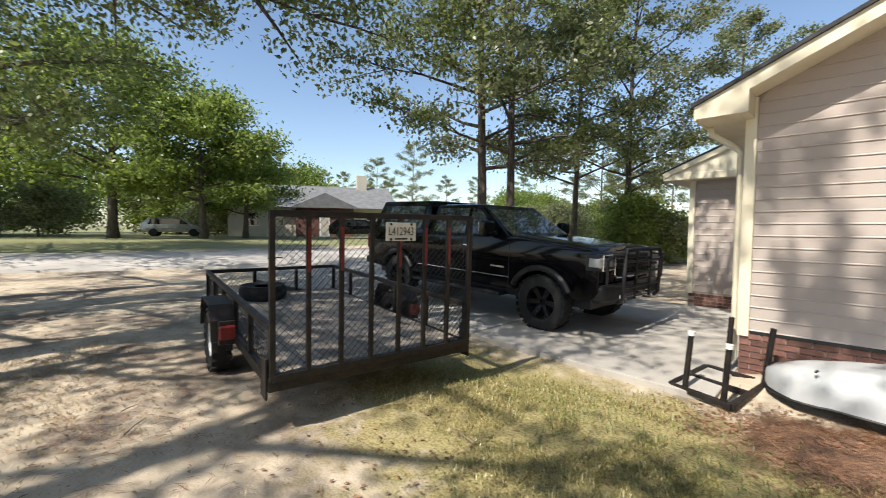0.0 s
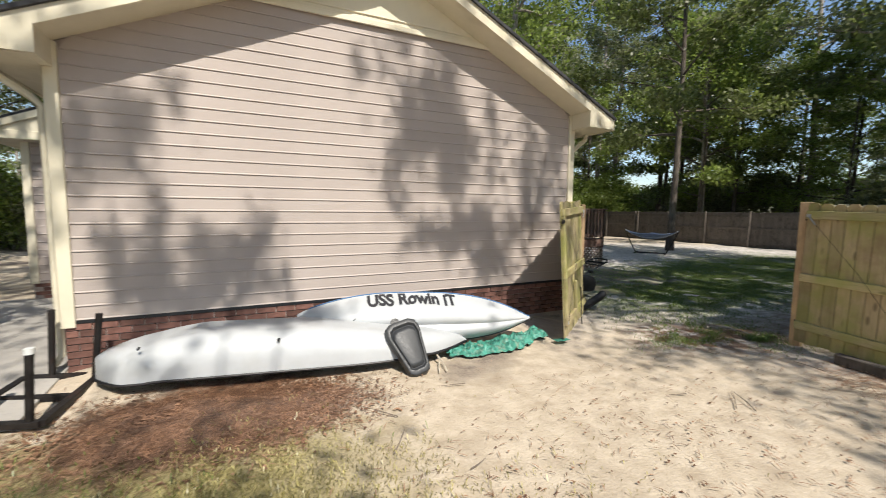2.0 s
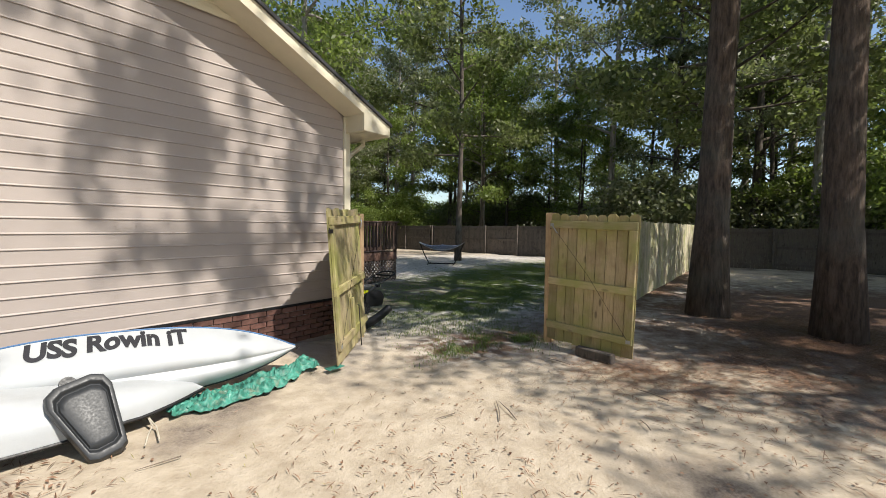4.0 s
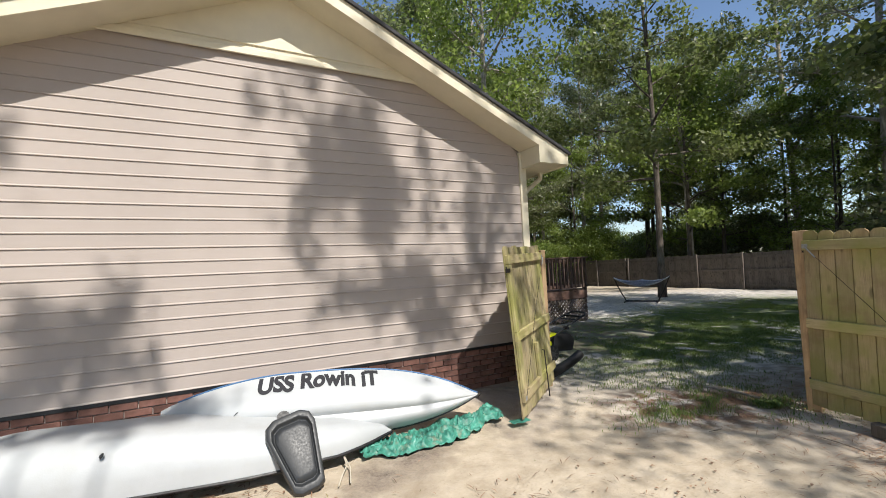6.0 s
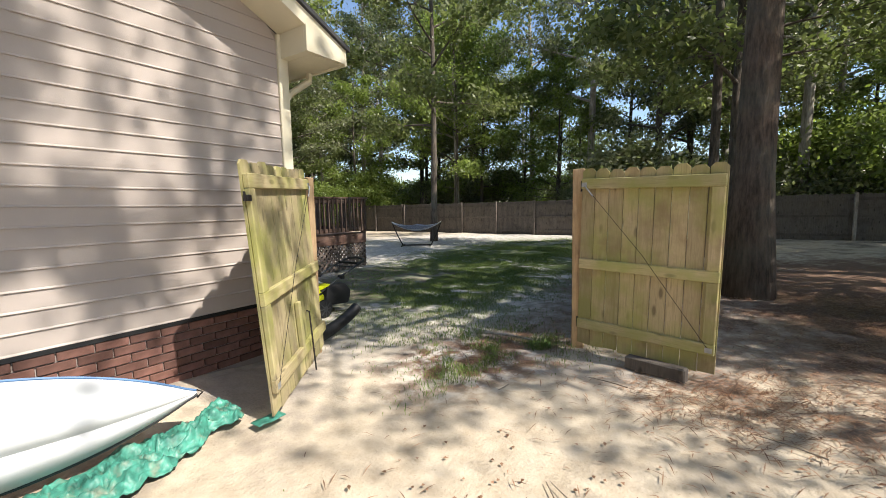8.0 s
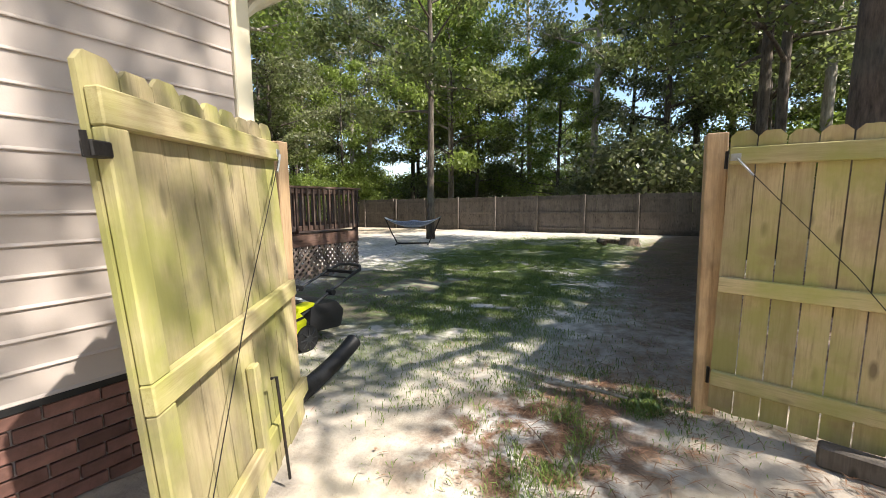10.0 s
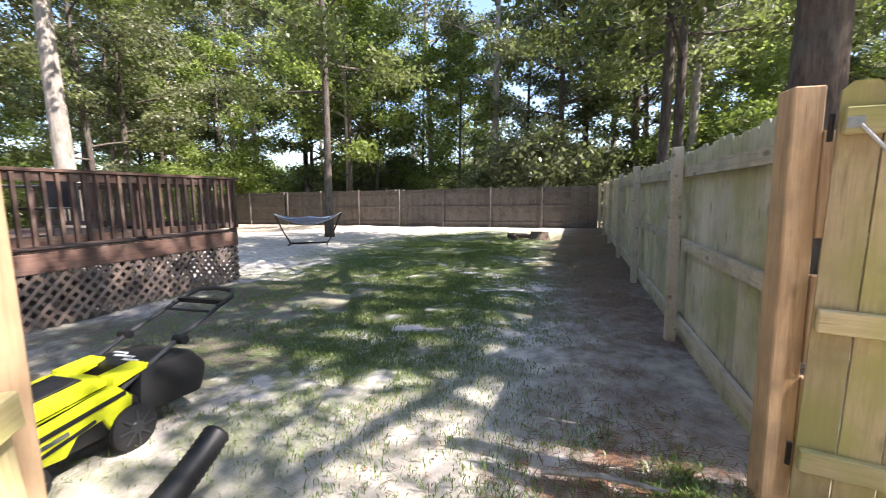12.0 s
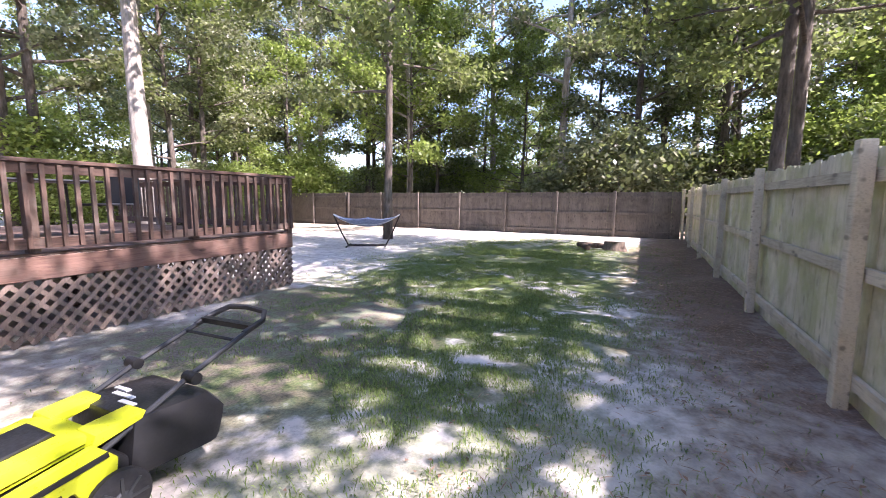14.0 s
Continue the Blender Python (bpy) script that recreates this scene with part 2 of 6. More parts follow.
M_GATEH = wood("green_stained_rail", (0.33, 0.25, 0.13), (0.46, 0.38, 0.22), algae=(0.30, 0.29, 0.08), axis=0)
M_POST = wood("orange_cedar_post", (0.33, 0.205, 0.11), (0.48, 0.33, 0.19), dirt=(0.25, 0.18, 0.11))
M_FENCE = wood("grey_weathered_picket", (0.46, 0.40, 0.29), (0.66, 0.59, 0.45), algae=(0.43, 0.42, 0.20), dirt=(0.30, 0.25, 0.16))
M_FENCEH = wood("grey_weathered_rail", (0.38, 0.32, 0.23), (0.55, 0.475, 0.35), dirt=(0.20, 0.16, 0.12), axis=0)
M_OLD = wood("dark_old_fence", (0.075, 0.062, 0.052), (0.15, 0.125, 0.105), dirt=(0.05, 0.042, 0.036))
M_DECK = wood("dark_brown_deck_wood", (0.055, 0.032, 0.024), (0.13, 0.075, 0.055), dirt=(0.2, 0.17, 0.14), axis=0, spread=0.25)
M_DECKV = wood("dark_brown_baluster", (0.055, 0.034, 0.026), (0.14, 0.085, 0.062), dirt=(0.2, 0.17, 0.14), spread=0.25)
M_DECKRED = wood("red_brown_fascia", (0.12, 0.062, 0.048), (0.21, 0.12, 0.09), dirt=(0.25, 0.18, 0.14), axis=0)
M_LATTICE = wood("weathered_lattice", (0.17, 0.125, 0.10), (0.29, 0.22, 0.18), dirt=(0.10, 0.075, 0.06), spread=0.2)
M_BOARD = wood("grey_trailer_board", (0.17, 0.145, 0.12), (0.33, 0.29, 0.25), dirt=(0.1, 0.085, 0.07), axis=0)
M_YELLOW = plain("lime_yellow_plastic", (0.62, 0.66, 0.015), 0.35, var=0.06, bump=0.05)
M_HAMMOCK = plain("blue_hammock_cloth", (0.26, 0.31, 0.43), 0.8, var=0.4, scale=25, bump=0.2)
M_BARK = bark("grey_brown_bark", (0.045, 0.035, 0.028), (0.16, 0.13, 0.105))
M_BARKR = bark("reddish_pine_bark", (0.05, 0.035, 0.027), (0.19, 0.135, 0.10))
M_BARKP = bark("pale_bark", (0.2, 0.17, 0.14), (0.48, 0.43, 0.37))
M_LEAF = leafy("oak_leaves", (0.07, 0.088, 0.04), (0.20, 0.22, 0.10), 0.55)
M_LEAFB = leafy("bright_maple_leaves", (0.11, 0.16, 0.035), (0.26, 0.32, 0.09), 0.62)
M_LEAFP = leafy("grey_green_leaves", (0.09, 0.102, 0.064), (0.245, 0.25, 0.155), 0.55)
M_GRASS = leafy("grass_blades", (0.06, 0.115, 0.025), (0.19, 0.25, 0.07), 0.4)
M_DRYGRASS = leafy("dry_grass_blades", (0.20, 0.17, 0.06), (0.36, 0.31, 0.13), 0.2)
M_STRAW = leafy("pine_straw", (0.11, 0.05, 0.028), (0.27, 0.15, 0.09), 0.05)
M_TWIG = plain("grey_twig", (0.19, 0.155, 0.12), 0.9, var=0.3, scale=20)
M_PALEWALL = plain("pale_house_siding", (0.50, 0.46, 0.38), 0.8, var=0.08, scale=1)
M_GREYROOF = plain("grey_roof_shingle", (0.16, 0.165, 0.17), 0.95, var=0.25, scale=2, bump=0.4)
M_CARGREY = plain("silver_car_paint", (0.35, 0.36, 0.37), 0.25, 0.3, bump=0.0, coat=0.6)
M_GALV = plain("galvanised_steel", (0.42, 0.43, 0.44), 0.4, 0.7, var=0.2, scale=20)
M_GATEB = wood("tan_pine_picket", (0.38, 0.28, 0.15), (0.56, 0.44, 0.25), algae=(0.37, 0.345, 0.11), dirt=(0.30, 0.20, 0.11), spread=0.18)
M_GATEBH = wood("tan_pine_rail", (0.42, 0.33, 0.17), (0.58, 0.47, 0.26), algae=(0.38, 0.37, 0.11), axis=0)


# ---- mesh helpers ----
class G:
    """Collects corners and faces of one mesh."""

    def __init__(self):
        self.v, self.f = [], []

    def add(self, pts, faces):
        k = len(self.v)
        self.v += [tuple(p) for p in pts]
        self.f += [tuple(i + k for i in f) for f in faces]
        return self

    def box(self, x0, x1, y0, y1, z0, z1, m=None, b=0.0):
        if b:
            bm = bmesh.new()
            bmesh.ops.create_cube(bm, size=1)
            for q in bm.verts:
                q.co = ((x0 + x1) / 2 + q.co.x * (x1 - x0), (y0 + y1) / 2 + q.co.y * (y1 - y0), (z0 + z1) / 2 + q.co.z * (z1 - z0))
            bmesh.ops.bevel(bm, geom=bm.edges[:], offset=b, segments=1, affect='EDGES')
            bm.verts.index_update()
            p = [q.co.copy() for q in bm.verts]
            fs = [[q.index for q in f.verts] for f in bm.faces]
            bm.free()
        else:
            p = [Vector((x, y, z)) for x in (x0, x1) for y in (y0, y1) for z in (z0, z1)]
            fs = [(0, 1, 3, 2), (4, 6, 7, 5), (0, 4, 5, 1), (2, 3, 7, 6), (0, 2, 6, 4), (1, 5, 7, 3)]
        if m is not None:
            p = [m @ q for q in p]
        return self.add(p, fs)

    def beam(self, a, b, w, h, up=(0, 0, 1)):
        a, b = Vector(a), Vector(b)
        d = (b - a).normalized()
        s = d.cross(Vector(up))
        s = s.normalized() if s.length > 1e-4 else Vector((1, 0, 0))
        u = s.cross(d)
        p = [q + s * i * w / 2 + u * j * h / 2 for q in (a, b) for i, j in ((-1, -1), (1, -1), (1, 1), (-1, 1))]
        return self.add(p, [(0, 3, 2, 1), (4, 5, 6, 7), (0, 1, 5, 4), (1, 2, 6, 5), (2, 3, 7, 6), (3, 0, 4, 7)])

    def tube(self, pts, radii, n=8, caps=True):
        pts = [Vector(p) for p in pts]
        if not hasattr(radii, "__len__"):
            radii = [radii] * len(pts)
        rings, ref = [], None
        for i, p in enumerate(pts):
            d = (pts[min(i + 1, len(pts) - 1)] - pts[max(i - 1, 0)]).normalized()
            if ref is None:
                ref = d.orthogonal().normalized()
            ref = (ref - d * ref.dot(d)).normalized()
            s = d.cross(ref)
            rings += [p + (ref * math.cos(a) + s * math.sin(a)) * radii[i] for a in (2 * math.pi * k / n for k in range(n))]
        fs = [(i * n + k, i * n + (k + 1) % n, (i + 1) * n + (k + 1) % n, (i + 1) * n + k) for i in range(len(pts) - 1) for k in range(n)]
        if caps:
            fs += [tuple(range(n - 1, -1, -1)), tuple(range((len(pts) - 1) * n, len(pts) * n))]
        return self.add(rings, fs)

    def lathe(self, prof, n, m):
        """prof: (radius, along) pairs, closed round the axis x of m."""
        k = len(prof)
        p = [m @ Vector((h, r * math.cos(a), r * math.sin(a))) for a in (2 * math.pi * i / n for i in range(n)) for r, h in prof]
        fs = [(i * k + j, i * k + j + 1, ((i + 1) % n) * k + j + 1, ((i + 1) % n) * k + j) for i in range(n) for j in range(k - 1)]
        return self.add(p, fs)

    def prism(self, poly, y0, y1):
        """A polygon in x, z drawn out along y."""
        n = len(poly)
        p = [(x, y0, z) for x, z in poly] + [(x, y1, z) for x, z in poly]
        return self.add(p, [tuple(range(n)), tuple(range(2 * n - 1, n - 1, -1))] + [(i, i + n, (i + 1) % n + n, (i + 1) % n) for i in range(n)])

    def grid(self, rows):
        k = len(rows[0])
        return self.add([p for r in rows for p in r], [(i * k + j, i * k + j + 1, (i + 1) * k + j + 1, (i + 1) * k + j) for i in range(len(rows) - 1) for j in range(k - 1)])

    def mesh(self, name, material, smooth=False, fix=True, bevel=0.0):
        me = bpy.data.meshes.new(name)
        me.from_pydata(self.v, [], self.f)
        if fix:
            bm = bmesh.new()
            bm.from_mesh(me)
            if bevel:
                es = [e for e in bm.edges if len(e.link_faces) == 2 and e.calc_face_angle(0) > 0.5]
                bmesh.ops.bevel(bm, geom=es, offset=bevel, segments=2, profile=0.6, affect='EDGES')
            bmesh.ops.recalc_face_normals(bm, faces=bm.faces[:])
            bm.to_mesh(me)
            bm.free()
        if smooth:
            me.polygons.foreach_set("use_smooth", [True] * len(me.polygons))
            if smooth != "all":
                me.set_sharp_from_angle(angle=radians(40))
        me.materials.append(material)
        return me


def part(name, g, material, parent=None, label="", smooth=False, m=None, bevel=0.0):
    ob = new(name, g.mesh(name, material, smooth, True, bevel) if isinstance(g, G) else g)
    if parent is not None:
        ob.parent = parent
    if m is not None:
        ob.matrix_basis = m
    if label:
        ob["label"] = label
    return ob


def thing(name, m, label, category, group="", kind=""):
    ob = new(name)
    ob.empty_display_size = 0.1
    ob.matrix_basis = m
    return tagged(ob, label, category, group, kind)


def smooth01(a, b, x):
    t = min(1, max(0, (x - a) / (b - a)))
    return t * t * (3 - 2 * t)


def gh(x, y):
    """Height of the ground: it rises towards the street and to the wall."""
    z = 0.03 * min(27, max(0, -1 - x))
    z += 0.11 * smooth01(-1.1, -0.15, y) * smooth01(-0.6, 0.3, x) * (1 - smooth01(4.9, 5.9, x))
    return z


# ---- ground, driveway, road ----
def lines(fine0, fine1, step, reach):
    out = list(np.arange(fine0, fine1, step))
    d, k = step, fine1
    while k < reach:
        out.append(k)
        d *= 1.35
        k += d
    d, k = step, fine0 - step
    while k > -reach:
        out.insert(0, k)
        d *= 1.35
        k -= d
    return [-reach * 1.5] + out + [reach * 1.5]


gx, gy = lines(-8, 24, 0.2, 500), lines(-9, 9, 0.2, 500)
g = G()
g.grid([[(x, y, gh(x, y) + (0.035 * noise.noise((x * 0.9, y * 0.9, 0)) + 0.02 * noise.noise((x * 3.1, y * 3.1, 5)) - 0.01 if -9 < x < 25 and -10 < y < 10 else 0)) for y in gy] for x in gx])
ground = part("ground", g, M_GROUND, smooth="all")
tagged(ground, "pale sandy ground with dry grass, turf and pine straw", "ground", kind="structure")

drive = thing("pavement", pose(0, 0, 0), "sunlit grey concrete driveway slabs before the garage", "driveway", kind="structure")
xs = [-0.02, -3.1, -6.2, -9.3, -12.4]
for i in range(4):
    for y0, y1 in ((-0.95, 1.55), (1.562, 4.1)):
        g = G()
        a, b = xs[i] - 0.006, xs[i + 1] + 0.006
        p = [(x, y, gh(x, y) + z) for x in (b, a) for y in (y0 - 0.03 * i, y1) for z in (-0.08, 0.05)]
        g.add(p, [(0, 1, 3, 2), (4, 6, 7, 5), (0, 4, 5, 1), (2, 3, 7, 6), (0, 2, 6, 4), (1, 5, 7, 3)])
        part("slab", g, M_DRIVE, drive, bevel=0.012)

g = G()
rows = []
for k in range(-30, 31):
    y = k * 4.0
    c = -12.6 + 0.37 * y * (0.4 if y > 0 else 0.9) - 0.0006 * y * y * (1 if y < 0 else 0)
    rows.append([(c - dx, y, gh(c - dx, y) + dz) for dx, dz in ((-0.05, -0.05), (0, 0.05), (2.9, 0.09), (5.8, 0.05), (5.85, -0.05))])
g.grid(rows)
tagged(part("road", g, M_ROAD, smooth="all"), "pale sunlit concrete street with tree shade", "road", kind="structure")

# ---- the garage end of the house ----
HW, SLOPE, PLATE, EXPO, SILL = 6.13, 0.46, 3.05, 0.1285, 0.566


def rake(x):
    return PLATE + SLOPE * min(x, HW - x)


core = G()
core.prism([(0, 0), (HW, 0), (HW, PLATE), (HW / 2, PLATE + SLOPE * HW / 2), (0, PLATE)], 0.012, 0.16)
wall_south = part("wall_south", core, M_MORTAR)
tagged(wall_south, "taupe lap siding gable wall on a red brick base", "wall", kind="structure")
for nm, x0, x1, y0, y1 in (("wall_west", 0, 0.16, 0.16, 4.16), ("wall_east", HW - 0.16, HW, 0.16, 13.8), ("wall_north", 0, HW - 0.16, 13.8, 13.96)):
    o = part(nm, G().box(x0, x1, y0, y1, 0, PLATE), M_SIDING)
    tagged(o, "plain taupe outer house wall", "wall", kind="structure")
tagged(part("ceiling", G().box(0.16, HW - 0.16, 0.16, 13.8, PLATE - 0.1, PLATE - 0.03), M_CREAM), "plain ceiling inside the garage", "ceiling", kind="structure")


def board(x0, x1, top0, top1):
    """One lap board, thicker at its foot; the upper corners may be cut to the rake."""
    g = G()
    e = EXPO + 0.012
    prof = ((0.012, 0.0), (-0.010, 0.0), (-0.012, 0.003), (-0.012, 0.006), (-0.0045, 0.017), (-0.002, e), (0.012, e))
    k = len(prof)
    p = []
    for x, xt in ((x0, top0), (x1, top1)):
        for y, z in prof:
            p.append((x + (xt - x) * z / e, y, z))
    g.add(p, [tuple(range(k)), tuple(range(2 * k - 1, k - 1, -1))] + [(i, i + k, (i + 1) % k + k, (i + 1) % k) for i in range(k)])
    return g


full = board(0.09, HW - 0.09, 0.09, HW - 0.09).mesh("siding_board", M_SIDING)
row = 0
while True:
    z = SILL + row * EXPO
    if z > 3.74:
        break
    if z + EXPO < PLATE + 0.02:
        part("siding_board", full, M_SIDING, wall_south, m=pose(0, 0, z))
    else:
        a = max(0.09, (z - PLATE) / SLOPE)
        b = max(0.09, (z + EXPO - PLATE) / SLOPE)
        part("siding_board", board(a, HW - a, b, HW - b), M_SIDING, wall_south, m=pose(0, 0, z))
    row += 1
# cream panel in the peak, with a drip strip under it
zc = 3.79
xa = (zc - PLATE) / SLOPE
g = G().prism([(xa, zc), (HW - xa, zc), (HW / 2, PLATE + SLOPE * HW / 2)], -0.03, 0.01)
part("gable_panel", g, M_CREAM, wall_south, "cream painted panel in the gable peak")
part("drip_strip", G().box(xa - 0.1, HW - xa + 0.1, -0.05, -0.031, zc - 0.035, zc + 0.03, b=0.006), M_CREAM, wall_south)
part("drip_strip", G().box(xa - 0.02, HW - xa + 0.02, -0.045, -0.031, zc + 0.075, zc + 0.095, b=0.004), M_CREAM, wall_south)
for x0, x1 in ((-0.02, 0.088), (HW - 0.088, HW + 0.02)):
    part("corner_board", G().box(x0, x1, -0.03, 0.012, 0.5, PLATE + 0.02, b=0.006), M_CREAM, wall_south, "cream corner board")
# black strip draws the shade line between lowest board and bricks
part("sill_strip", G().box(0, HW, -0.012, 0.012, SILL - 0.03, SILL + 0.001), M_BLACKPLASTIC, wall_south, "dark shadow gap under the siding")

# brick base: bricks are laid last in the file
BRICK_H, BRICK_L = 0.0668, 0.2032

# roof with rakes, soffits and eaves
roof = thing("roof", pose(0, 0, 0), "dark shingle gable roof with cream rakes", "roof", kind="structure")
OV, OE, Y1 = 0.40, 0.42, 14.3
for s in (-1, 1):
    def sx(d):
        return HW / 2 + s * d
    d1 = HW / 2 + OE
    zr, ze = PLATE + SLOPE * HW / 2, PLATE - SLOPE * OE
    g = G().add([(sx(0), y, zr + dz) for y in (-OV - 0.03, Y1) for dz in (0.13, 0.17)] + [(sx(d1 + 0.03), y, ze + dz) for y in (-OV - 0.03, Y1) for dz in (0.11, 0.15)],
                [(0, 1, 3, 2), (4, 6, 7, 5), (0, 4, 5, 1), (2, 3, 7, 6), (0, 2, 6, 4), (1, 5, 7, 3)])
    part("shingle_slope", g, M_SHINGLE, roof)
    g = G().add([(sx(0), y, zr + dz) for y in (-OV, -OV + 0.03) for dz in (-0.01, 0.132)] + [(sx(d1), y, ze + dz) for y in (-OV, -OV + 0.03) for dz in (-0.01, 0.12)],
                [(0, 1, 3, 2), (4, 6, 7, 5), (0, 4, 5, 1), (2, 3, 7, 6), (0, 2, 6, 4), (1, 5, 7, 3)])
    part("rake_board", g, M_CREAM, roof, "cream rake board")
    g = G().add([(sx(0), y, zr + dz) for y in (-OV + 0.03, 0.0) for dz in (0.0, 0.02)] + [(sx(d1 - 0.02), y, ze + dz + 0.009) for y in (-OV + 0.03, 0.0) for dz in (0.0, 0.02)],
                [(0, 1, 3, 2), (4, 6, 7, 5), (0, 4, 5, 1), (2, 3, 7, 6), (0, 2, 6, 4), (1, 5, 7, 3)])
    part("rake_soffit", g, M_CREAM, roof, "cream rake soffit")
    part("eave_return", G().box(min(sx(HW / 2 + 0.022), sx(d1)), max(sx(HW / 2 + 0.022), sx(d1)), -OV + 0.034, Y1, ze - 0.014, ze + 0.004), M_CREAM, roof, "boxed cream eave")
    part("eave_cheek", G().prism([(sx(HW / 2 - 0.06), ze - 0.012), (sx(d1 - 0.022), ze - 0.012), (sx(d1 - 0.022), ze + 0.03), (sx(HW / 2 - 0.06), PLATE + 0.03)], -OV - 0.006, -OV + 0.026), M_CREAM, roof, "cream closed end of the eave")
    part("eave_cheek", G().prism([(sx(HW / 2 - 0.06), ze - 0.012), (sx(HW / 2 + 0.02), ze - 0.012), (sx(HW / 2 + 0.02), PLATE), (sx(HW / 2 - 0.06), PLATE + 0.02)], -OV + 0.028, -0.034), M_CREAM, roof)
    part("eave_board", G().box(min(sx(d1 - 0.02), sx(d1 + 0.006)), max(sx(d1 - 0.02), sx(d1 + 0.006)), -OV - 0.004, Y1, ze - 0.03, ze + 0.13, b=0.005), M_CREAM, roof)
    g = G()
    yy = 0.1
    g.tube([(sx(d1 - 0.05), yy, ze - 0.02), (sx(d1 - 0.06), yy, ze - 0.1), (sx(HW / 2 + 0.14), yy, ze - 0.26), (sx(HW / 2 + 0.07), yy, ze - 0.34), (sx(HW / 2 + 0.06), yy, 0.22 if s < 0 else 1.9), (sx(HW / 2 + (0.12 if s < 0 else 0.06)), yy, 0.14 if s < 0 else 1.8)], 0.034, 8)
    part("downspout", g, M_CREAM, roof, "cream downspout at the corner", smooth=True)

# ---- the wing beyond the driveway ----
wing = thing("house_wing", pose(-1.55, 4.16, 0), "taupe house wing on a brick base beyond the driveway", "house", kind="structure")
part("wall", G().box(0, 1.55, 0.02, 9, 0, 2.62), M_MORTAR, wing)
g = board(0.08, 1.56, 0.08, 1.56).mesh("siding_board", M_SIDING)
for r in range(18):
    part("siding_board", g, M_SIDING, wing, m=pose(0, 0.02, 0.40 + r * EXPO))
part("corner_board", G().box(-0.03, 0.078, -0.02, 0.12, 0.36, 2.7, b=0.006), M_CREAM, wing)
part("eave", G().box(-0.45, 1.6, -0.32, 9, 2.66, 2.80, b=0.01), M_CREAM, wing, "cream boxed eave")
g = G().add([(-0.47, -0.35, 2.8), (-0.47, 9, 2.8), (1.75, -0.35, 3.75), (1.75, 9, 3.75), (-0.47, -0.35, 2.84), (-0.47, 9, 2.84), (1.75, -0.35, 3.80), (1.75, 9, 3.80)],
            [(0, 1, 3, 2), (4, 6, 7, 5), (0, 4, 5, 1), (2, 3, 7, 6), (0, 2, 6, 4), (1, 5, 7, 3)])
part("roof", g, M_SHINGLE, wing)
part("rake_board", G().beam((-0.45, -0.33, 2.78), (1.7, -0.33, 3.70), 0.03, 0.14), M_CREAM, wing)
part("rake_soffit", G().prism([(-0.43, 2.79), (1.6, 2.79), (1.6, 3.66)], -0.30, 0.018), M_CREAM, wing)
part("gable_end", G().prism([(0, 2.62), (1.55, 2.62), (1.55, 3.5)], 0.02, 0.1), M_SIDING, wing)


# ---- lettering ----
def letters(text, height, material, squeeze=1.0, thick=0.0):
    cu = bpy.data.curves.new("letters", 'FONT')
    cu.body, cu.size, cu.extrude = text, height, 0.0008
    cu.align_x, cu.align_y, cu.offset = 'CENTER', 'CENTER', thick
    tmp = new("letters", cu)
    tmp.scale = (squeeze, 1, 1)
    bpy.context.view_layer.update()
    me = bpy.data.meshes.new_from_object(tmp.evaluated_get(bpy.context.evaluated_depsgraph_get()))
    for q in me.vertices:
        q.co.x *= squeeze
    bpy.data.objects.remove(tmp)
    bm = bmesh.new()
    bm.from_mesh(me)
    bmesh.ops.triangulate(bm, faces=bm.faces[:])
    for _ in range(2):
        long = [e for e in bm.edges if e.calc_length() > height * 0.12]
        bmesh.ops.subdivide_edges(bm, edges=long, cuts=2)
        bmesh.ops.triangulate(bm, faces=bm.faces[:])
    bm.to_mesh(me)
    bm.free()
    me.materials.clear()
    me.materials.append(material)
    return me


# ---- pickup truck ----
def wheel(parent, x, y, r, wd, out, rim_r, tread=26, name="wheel"):
    """out: +1 or -1, the side on which the rim shows."""
    tyre = part(name, G().lathe([(rim_r, -wd / 2 + 0.02), (r - 0.05, -wd / 2), (r - 0.015, -wd / 2 + 0.02), (r, -wd / 2 + 0.05), (r, wd / 2 - 0.05), (r - 0.015, wd / 2 - 0.02), (r - 0.05, wd / 2), (rim_r, wd / 2 - 0.02)], 40, pose(0, 0, 0, 0, 0, 90)), M_RUBBER, parent, smooth=True, m=pose(x, y, r))
    g = G()
    for k in range(tread):
        a = 2 * math.pi * k / tread
        for sgn in (-1, 1):
            m = Matrix.Rotation(a + sgn * 0.06, 4, 'Y')
            g.box(-0.032, 0.032, min(sgn * wd * 0.2, sgn * wd * 0.5), max(sgn * wd * 0.2, sgn * wd * 0.5), r - 0.01, r + 0.008, m)
    part("tread", g, M_RUBBER, tyre)["kind"] = "stuff"
    g = G().lathe([(0.0, 0.03), (0.05, 0.03), (0.07, 0.015), (0.09, -0.02), (rim_r - 0.06, -0.03), (rim_r - 0.03, 0.02), (rim_r, wd / 2 - 0.035), (rim_r + 0.012, wd / 2 - 0.02), (rim_r + 0.01, wd / 2 - 0.03)], 32, pose(0, 0, 0, 0, 0, 90 * out))
    for k in range(6):
        a = 2 * math.pi * k / 6
        for d in (-0.10, 0.10):
            p = Vector((math.cos(a + d), 0, math.sin(a + d)))
            q = Vector((math.cos(a + d * 2), 0, math.sin(a + d * 2)))
            g.beam(q * 0.05 + Vector((0, out * 0.04, 0)), p * (rim_r - 0.01) + Vector((0, out * (wd / 2 - 0.06), 0)), 0.035, 0.03, up=(0, 1, 0))
    part("rim", g, M_RIM if name == "wheel" else M_WHITE, tyre, smooth=True)
    return tyre


